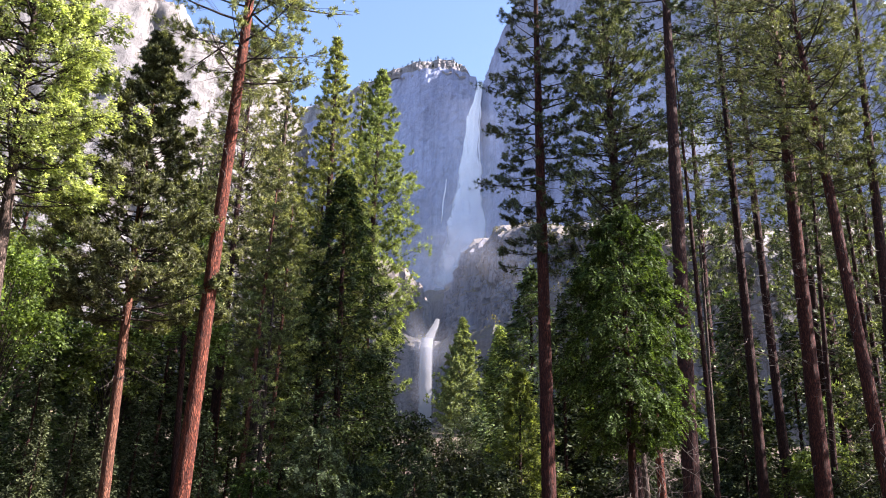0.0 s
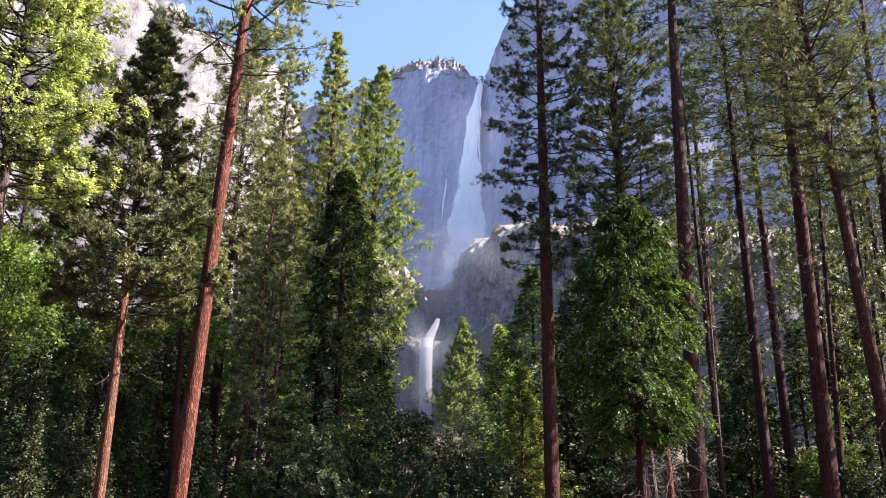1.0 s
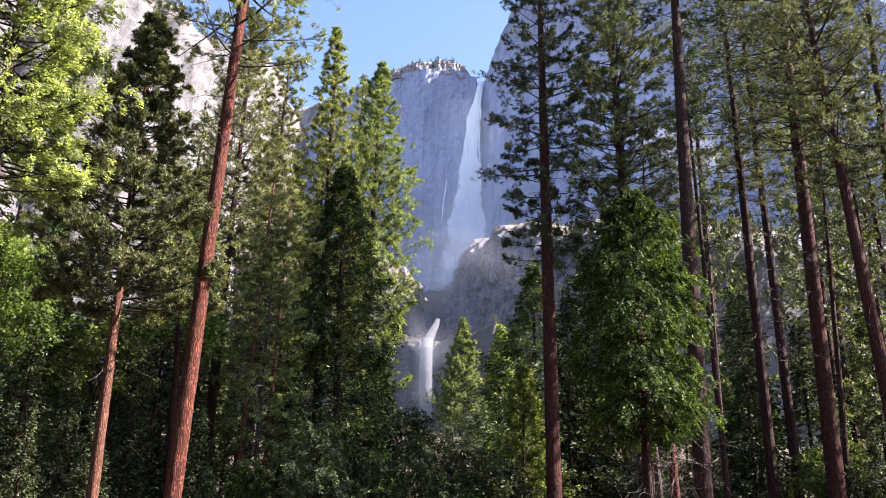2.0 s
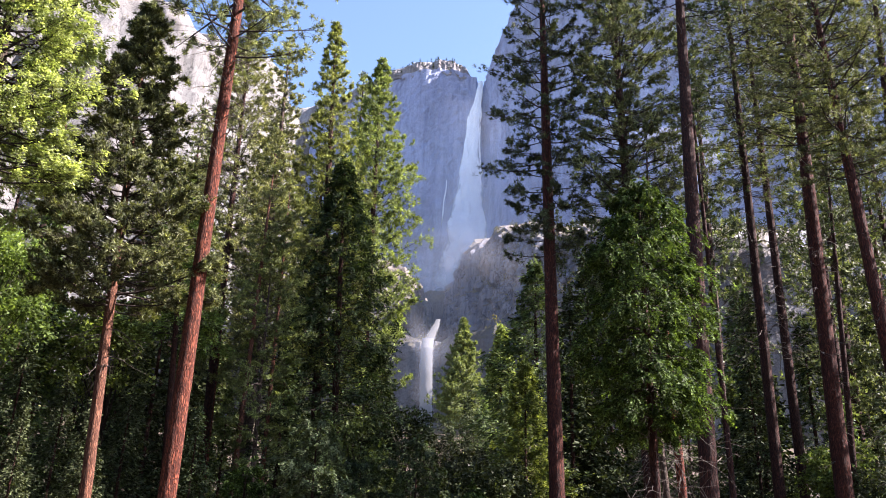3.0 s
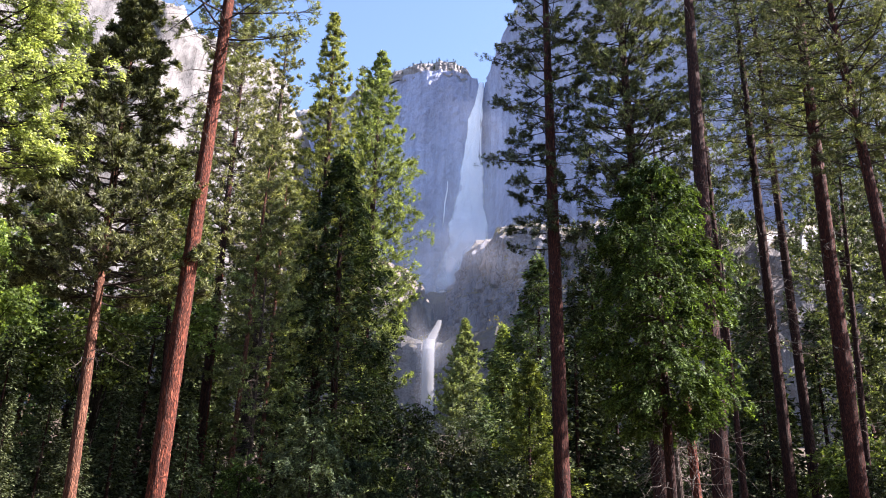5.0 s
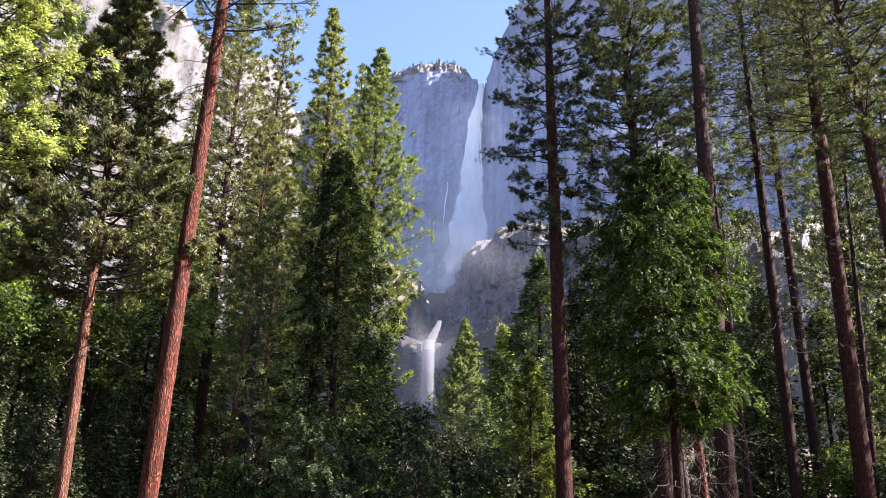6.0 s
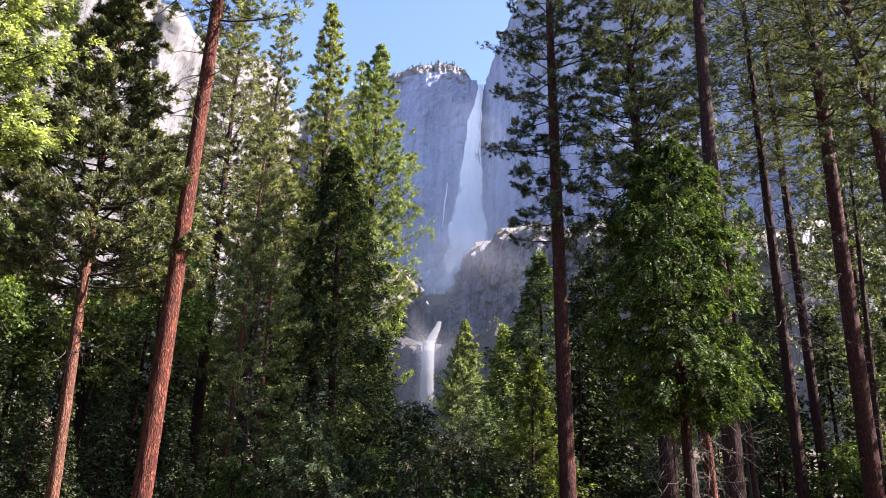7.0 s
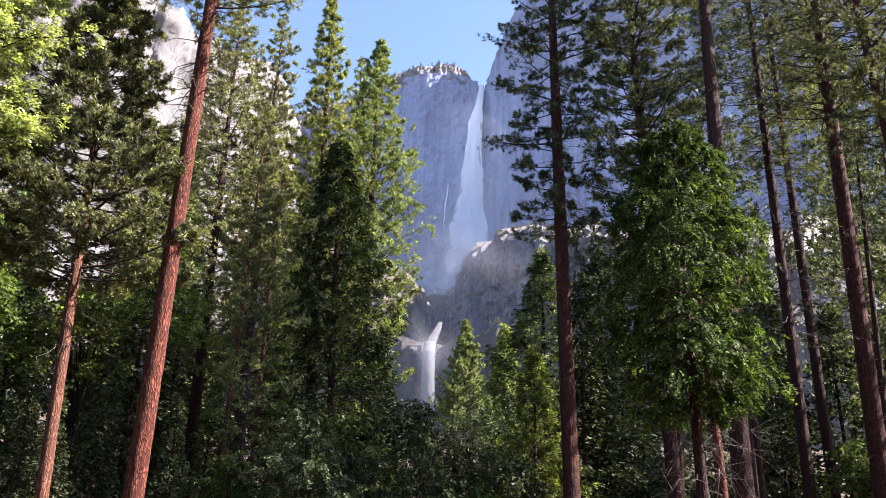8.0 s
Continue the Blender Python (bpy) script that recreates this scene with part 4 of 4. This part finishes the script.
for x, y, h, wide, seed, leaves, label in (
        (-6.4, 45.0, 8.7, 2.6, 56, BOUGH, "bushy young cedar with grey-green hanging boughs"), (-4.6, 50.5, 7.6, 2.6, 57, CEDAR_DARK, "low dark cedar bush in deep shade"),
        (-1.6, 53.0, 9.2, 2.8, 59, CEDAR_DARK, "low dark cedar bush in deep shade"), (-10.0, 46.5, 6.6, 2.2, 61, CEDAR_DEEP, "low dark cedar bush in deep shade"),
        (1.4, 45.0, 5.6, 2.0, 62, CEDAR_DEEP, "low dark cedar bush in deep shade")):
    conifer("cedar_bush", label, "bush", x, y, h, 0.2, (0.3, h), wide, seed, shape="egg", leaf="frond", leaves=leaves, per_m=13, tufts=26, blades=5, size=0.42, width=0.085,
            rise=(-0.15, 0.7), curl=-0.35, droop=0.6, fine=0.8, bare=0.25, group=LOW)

# shade-grown firs and cedars that close the gaps between the trunks
FIRS = "shade-grown conifers between the trunks"
dark_fir = conifer("fir_tree", "dark shade-grown fir with a full skirt of branches", "tree", -22.0, 60, 25, 0.45, (2, 25), 3.6, 71, shape="spire", leaf="spray", leaves=FIR, per_m=6, tufts=5.2, blades=4.5, size=0.47, width=0.27, fine=0.6, group=FIRS, rise=(-0.3, 0.6))
green_cedar = conifer("cedar_tree", "green shade-grown cedar with drooping sprays", "tree", -27.0, 56, 24, 0.45, (3, 24), 3.4, 72, shape="spire", leaf="spray", leaves=CEDAR, per_m=6, tufts=5.2, blades=4.5, size=0.47, width=0.27, fine=0.6, group=FIRS, rise=(-0.35, 0.6))
for kind, x, y, k, turn in ((0, -30, 64, 0.85, 1), (1, -23.5, 51, 0.75, 2), (0, -18.8, 57, 0.8, 3), (1, -32, 58, 0.85, 4), (0, -36, 66, 0.9, 5), (0, -25, 70, 0.85, 2.5), (1, -19.5, 72, 0.95, 0.5), (0, -13.2, 74, 0.9, 1.7),
                            (1, -10.4, 57, 0.62, 4.1), (1, -13.4, 55, 0.5, 5.2), (0, -5.0, 70, 0.72, 0.9), (0, -28, 78, 0.95, 3.3), (1, -40, 74, 1.2, 2.2), (0, -21, 82, 0.9, 5.9),
                            (0, 11.5, 72, 0.85, 1.2), (0, 14.6, 76, 0.9, 3.9), (0, 17.5, 82, 0.8, 0.2), (1, 24.5, 74, 0.75, 1.9), (0, 29.5, 70, 0.9, 4.4), (1, 33.0, 60, 0.8, 5.5), (0, 37.5, 74, 1.0, 2.8),
                            (1, 28.0, 62, 0.6, 3.0), (0, 40, 64, 0.95, 0.7), (0, 11.2, 68, 0.7, 5.1), (0, 7.4, 72, 0.7, 1.1)):
    copy_thing((dark_fir, green_cedar)[kind], Matrix.Translation((x, y, float(ground_z(x, y)))) @ Matrix.Rotation(turn, 4, "Z") @ Matrix.Diagonal((k * 1.05, k * 1.05, k, 1)))

# more of the same woods; the three largest firs stand unseen and block skylight
left_pine = conifer("pine_tree", "full-crowned pine in the wood", "tree", -24.5, 76, 44, 0.75, (12, 44), 3.6, 73, shape="cone", leaves=PINE, per_m=4.6, tufts=6.2, blades=5, size=0.5, width=0.17, fine=0.7, group=FIRS)
for x, y, k, turn in ((-20.5, 68, 0.9, 1), (-18.0, 79, 1.0, 3), (-38, 71, 0.9, 5), (-13.8, 84, 1.0, 0.3),
                      (35.5, 66, 1.0, 5.5), (35.5, 57, 1.05, 2.2), (32, 70, 1.25, 0.8), (36.5, 77, 1.35, 1.8), (41, 86, 1.4, 2.8), (30, 92, 1.45, 3.8), (-15.8, 72, 0.98, 0.9), (-12.2, 76, 0.95, 1.9), (-22.5, 73, 0.85, 4.9)):
    copy_thing(left_pine, Matrix.Translation((x, y, float(ground_z(x, y)))) @ Matrix.Rotation(turn, 4, "Z") @ Matrix.Diagonal((k, k, k, 1)))
for kind, x, y, k, turn in ((0, 2.6, 100, 0.42, 0.3), (1, -1.5, 108, 0.45, 1.3), (0, 6.5, 112, 0.5, 2.3), (1, 0.8, 88, 0.38, 3.3), (0, 3.8, 118, 0.8, 0.6), (1, 6.4, 126, 0.84, 1.6), (0, 1.6, 122, 0.68, 2.6), (1, 9.2, 120, 0.86, 3.6), (0, 19, 88, 0.6, 0.7), (1, 22, 80, 0.5, 1.7), (0, 24.5, 95, 0.75, 2.7), (1, 28.5, 84, 0.6, 3.7), (0, 16.2, 70, 0.4, 4.7), (0, -2.2, 126, 0.56, 4.6),
                            (0, 17, 92, 0.7, 0.4), (1, 21, 84, 0.6, 1.4), (0, 27, 90, 0.8, 2.4), (0, 23, 102, 0.8, 0.9),
                            (0, 20.5, 68, 0.42, 3.9), (1, 26.5, 67, 0.4, 4.9), (0, 15.2, 64, 0.45, 0.1), (0, 11, 84, 0.6, 2.1), (0, 21.5, 90, 0.95, 0.8), (1, 26.5, 94, 1.0, 2.8), (0, 31, 88, 0.9, 4.1), (0, 26, 72, 1.0, 1.0), (1, 27.5, 78, 1.15, 2.0), (0, 24, 68, 0.75, 3.0), (0, 29, 82, 1.2, 4.0), (0, -21.5, 45, 0.5, 0.5), (0, -17.6, 50, 0.52, 1.5), (0, -12.9, 47, 0.38, 2.5), (0, -16.8, 43, 0.36, 3.5), (0, -19.3, 41.5, 0.33, 4.5), (0, -24.5, 41, 0.38, 5.5), (0, -27, 50, 0.5, 0.6), (0, -29.5, 46, 0.45, 1.6), (0, -20, 47, 0.44, 2.6), (0, -20.6, 54, 0.62, 3.6), (0, -24, 29, 1.3, 4.6), (0, -28, 36, 1.3, 5.6), (0, -20.5, 22, 1.3, 0.2), (0, 9.6, 66, 0.92, 1.3), (0, 11.6, 69, 1.08, 2.9)):
    copy_thing((dark_fir, green_cedar)[kind], Matrix.Translation((x, y, float(ground_z(x, y)))) @ Matrix.Rotation(turn, 4, "Z") @ Matrix.Diagonal((k, k, k, 1)))

# unseen firs behind and to the left, there to darken the undergrowth
for kind, x, y, k, turn in ((0, -18, 6, 1.1, 0.2), (1, -24, 18, 1.15, 1.2), (0, -30, 30, 1.1, 2.2), (0, -34, 22, 1.2, 3.2), (1, -14, -8, 1.1, 4.2), (0, -6, -16, 1.2, 5.2), (0, 4, -19, 1.1, 0.6), (1, -20, -18, 1.2, 1.6), (0, -28, 4, 1.3, 2.6),
                            (0, -12, -26, 1.3, 3.6), (0, -38, 34, 1.2, 4.6), (1, -1, -30, 1.3, 5.6)):
    copy_thing((dark_fir, green_cedar)[kind], Matrix.Translation((x, y, float(ground_z(x, y)))) @ Matrix.Rotation(turn, 4, "Z") @ Matrix.Diagonal((k * 1.2, k * 1.2, k, 1)))

# pines added out of view to cut skylight; the last three shade right-hand trunks
for x, y, k, turn in ((-13, -12, 0.9, 0.4), (-3, -14, 0.95, 1.4), (8, -18, 1.0, 2.4), (-22, -4, 1.0, 3.4), (-27, 12, 0.95, 4.4), (-17, 1, 0.85, 2.0),
                      (8, -5, 0.95, 0.7), (16, -2, 1.0, 1.7), (25, 0, 0.95, 2.7), (13, -12, 1.0, 3.7), (31, -8, 1.0, 4.7), (-18, 14, 0.9, 5.7), (-13, -2, 0.9, 0.9), (-23, 23, 1.0, 2.9), (-8, -8, 0.95, 4.0),
                      (38, 52.5, 0.9, 1.1), (34.5, 44.5, 0.9, 2.1), (37, 48, 0.8, 4.1)):
    copy_thing(left_pine, Matrix.Translation((x, y, float(ground_z(x, y)))) @ Matrix.Rotation(turn, 4, "Z") @ Matrix.Diagonal((k * 1.25, k * 1.25, k, 1)))

# ---- the forest behind and around ----
def spot_ok(x, y):
    if y > 20:
        lane = x / y
        if -0.16 < lane < 0.36 and y < 460:
            return False
        if abs(lane) < 0.72 and y < 66:
            return False
    if -15 < x < 19 and -30 < y < 45:
        return False
    if 8 < x < 90 and 26 < y < 72:
        return False
    return x - 0.9 * y > 8 or y > 60 or x < -15 or y < -30


WOODS = "forest behind the clearing"
proto = [
    conifer("pine_tree", "forest pine with a dark tufted crown", "tree", -60, 120, 40, 0.7, (14, 40), 3.2, 61, per_m=3.4, tufts=5.5, blades=4, size=0.7, width=0.26, fine=0.5, group=WOODS, dead=(6, 16, 14, 1.8)),
    conifer("pine_tree", "forest pine with a sunlit open crown", "tree", -75, 130, 43, 0.8, (18, 43), 3.5, 62, per_m=3.4, tufts=5.5, blades=4, size=0.7, width=0.26, fine=0.5, group=WOODS, leaves=PINE_SUNLIT, bark_of=BARK_RED),
    conifer("fir_tree", "forest fir with a dark conical crown", "tree", 62, 125, 34, 0.6, (4, 34), 4.2, 63, shape="spire", leaf="spray", per_m=4.5, tufts=5.2, blades=4.4, size=0.7, width=0.33, fine=0.5, group=WOODS),
    conifer("cedar_tree", "forest cedar with green drooping sprays", "tree", 70, 140, 28, 0.6, (4, 28), 3.8, 64, shape="spire", leaf="spray", leaves=CEDAR, per_m=5, tufts=5.2, blades=4.4, size=0.66, width=0.31, fine=0.5, group=WOODS),
]
rng = np.random.default_rng(77)
placed = [(p.location.x, p.location.y) for p in proto]
while len(placed) < 48:
    if len(placed) < 42:
        y = 66 + 150 * rng.uniform(0, 1) ** 1.5
        x = (rng.uniform(-0.8, 0.8) if rng.uniform() < 0.6 else -rng.uniform(0.2, 0.7)) * y
    else:
        x, y = rng.uniform(-60, 90), rng.uniform(-60, 66)
    if not spot_ok(x, y) or min((x - a) ** 2 + (y - b) ** 2 for a, b in placed) < 22:
        continue
    placed.append((x, y))
    k = rng.uniform(0.75, 1.12) * (0.66 if x < 0 < y else 1.0)
    copy_thing(proto[rng.integers(0, 4)], Matrix.Translation((x, y, float(ground_z(x, y)))) @ Matrix.Rotation(rng.uniform(0, 6.28), 4, "Z") @ Matrix.Diagonal((k * rng.uniform(0.9, 1.15), k, k, 1)))


# ---- scrub and small trees on the far rock ----
def growth(name, label, spots, height, spread, material, seed, pointed):
    """A scatter of small plants, one mesh: each a stem with a burst of leaves."""
    rng = np.random.default_rng(seed)
    blocks = []
    for x, y, z in spots:
        k = rng.uniform(0.6, 1.3)
        n = 30
        u = rng.uniform(0, 1, n)
        r = spread * k * ((1 - u) if pointed else np.sqrt(np.clip(1 - (2 * u - 0.8) ** 2 / 1.5, 0.05, 1))) * np.sqrt(rng.uniform(0.1, 1, n))
        a = rng.uniform(0, 6.28, n)
        at = np.stack([x + r * np.cos(a), y + r * np.sin(a), z + u * height * k], -1)
        blocks.append(needles(rng, at, unit(rng.normal(0, 1, (n, 3)) + np.array([0, 0, 0.6])), 3, height * 0.16 * k, height * 0.1 * k))
        blocks.append(tube(np.array([[x, y, z - 1.0], [x, y, z + height * 0.7 * k]]), (height * 0.03, height * 0.008), 3))
    ob = new(name, mesh_of(name, blocks, material))
    return tagged(ob, label, "plants", kind="stuff")


def on_rock(names, box, count, seed, steep):
    """Places on the rock whose faces lie flatter than steep, within a box in plan and height."""
    rng = np.random.default_rng(seed)
    found = []
    for nm in names:
        me = bpy.data.objects[nm].data
        mid, nor = np.zeros(len(me.polygons) * 3, np.float32), np.zeros(len(me.polygons) * 3, np.float32)
        me.polygons.foreach_get("center", mid)
        me.polygons.foreach_get("normal", nor)
        mid, nor = mid.reshape(-1, 3), nor.reshape(-1, 3)
        ok = (np.abs(nor[:, 2]) > steep) & np.all((mid > np.array(box[0])) & (mid < np.array(box[1])), axis=1)
        found.append(mid[ok])
    found = np.concatenate(found)
    return found[rng.permutation(len(found))[:count]]


growth("crest_trees", "small dark conifers dotting the crest of the cliff", on_rock(["cliff_crest"], ((-140, 1130, 735), (45, 1260, 900)), 64, 1, 0.5), 6.5, 2.0, FIR, 91, True)
growth("ledge_scrub", "olive scrub growing on the granite ledges", on_rock(["left_cliff"], ((-330, 450, 200), (-100, 1000, 520)), 150, 2, 0.42), 6.0, 4.2, SCRUB, 92, False)
growth("buttress_scrub", "olive scrub on top of the middle buttress", on_rock(["middle_buttress", "lower_cliff", "gorge_buttress"], ((-60, 400, 105), (330, 900, 460)), 430, 3, 0.55), 5.0, 3.2, SCRUB, 93, False)
growth("slope_trees", "dark conifers dotting the lower rock slopes", on_rock(["middle_buttress", "lower_cliff"], ((70, 330, 60), (360, 640, 330)), 620, 4, 0.1), 14.0, 4.0, FIR, 94, True)
growth("slope_scrub", "olive scrub on the broken rock slopes", on_rock(["middle_buttress", "lower_cliff"], ((70, 330, 120), (360, 900, 430)), 520, 5, 0.2), 6.5, 4.5, SCRUB, 95, False)
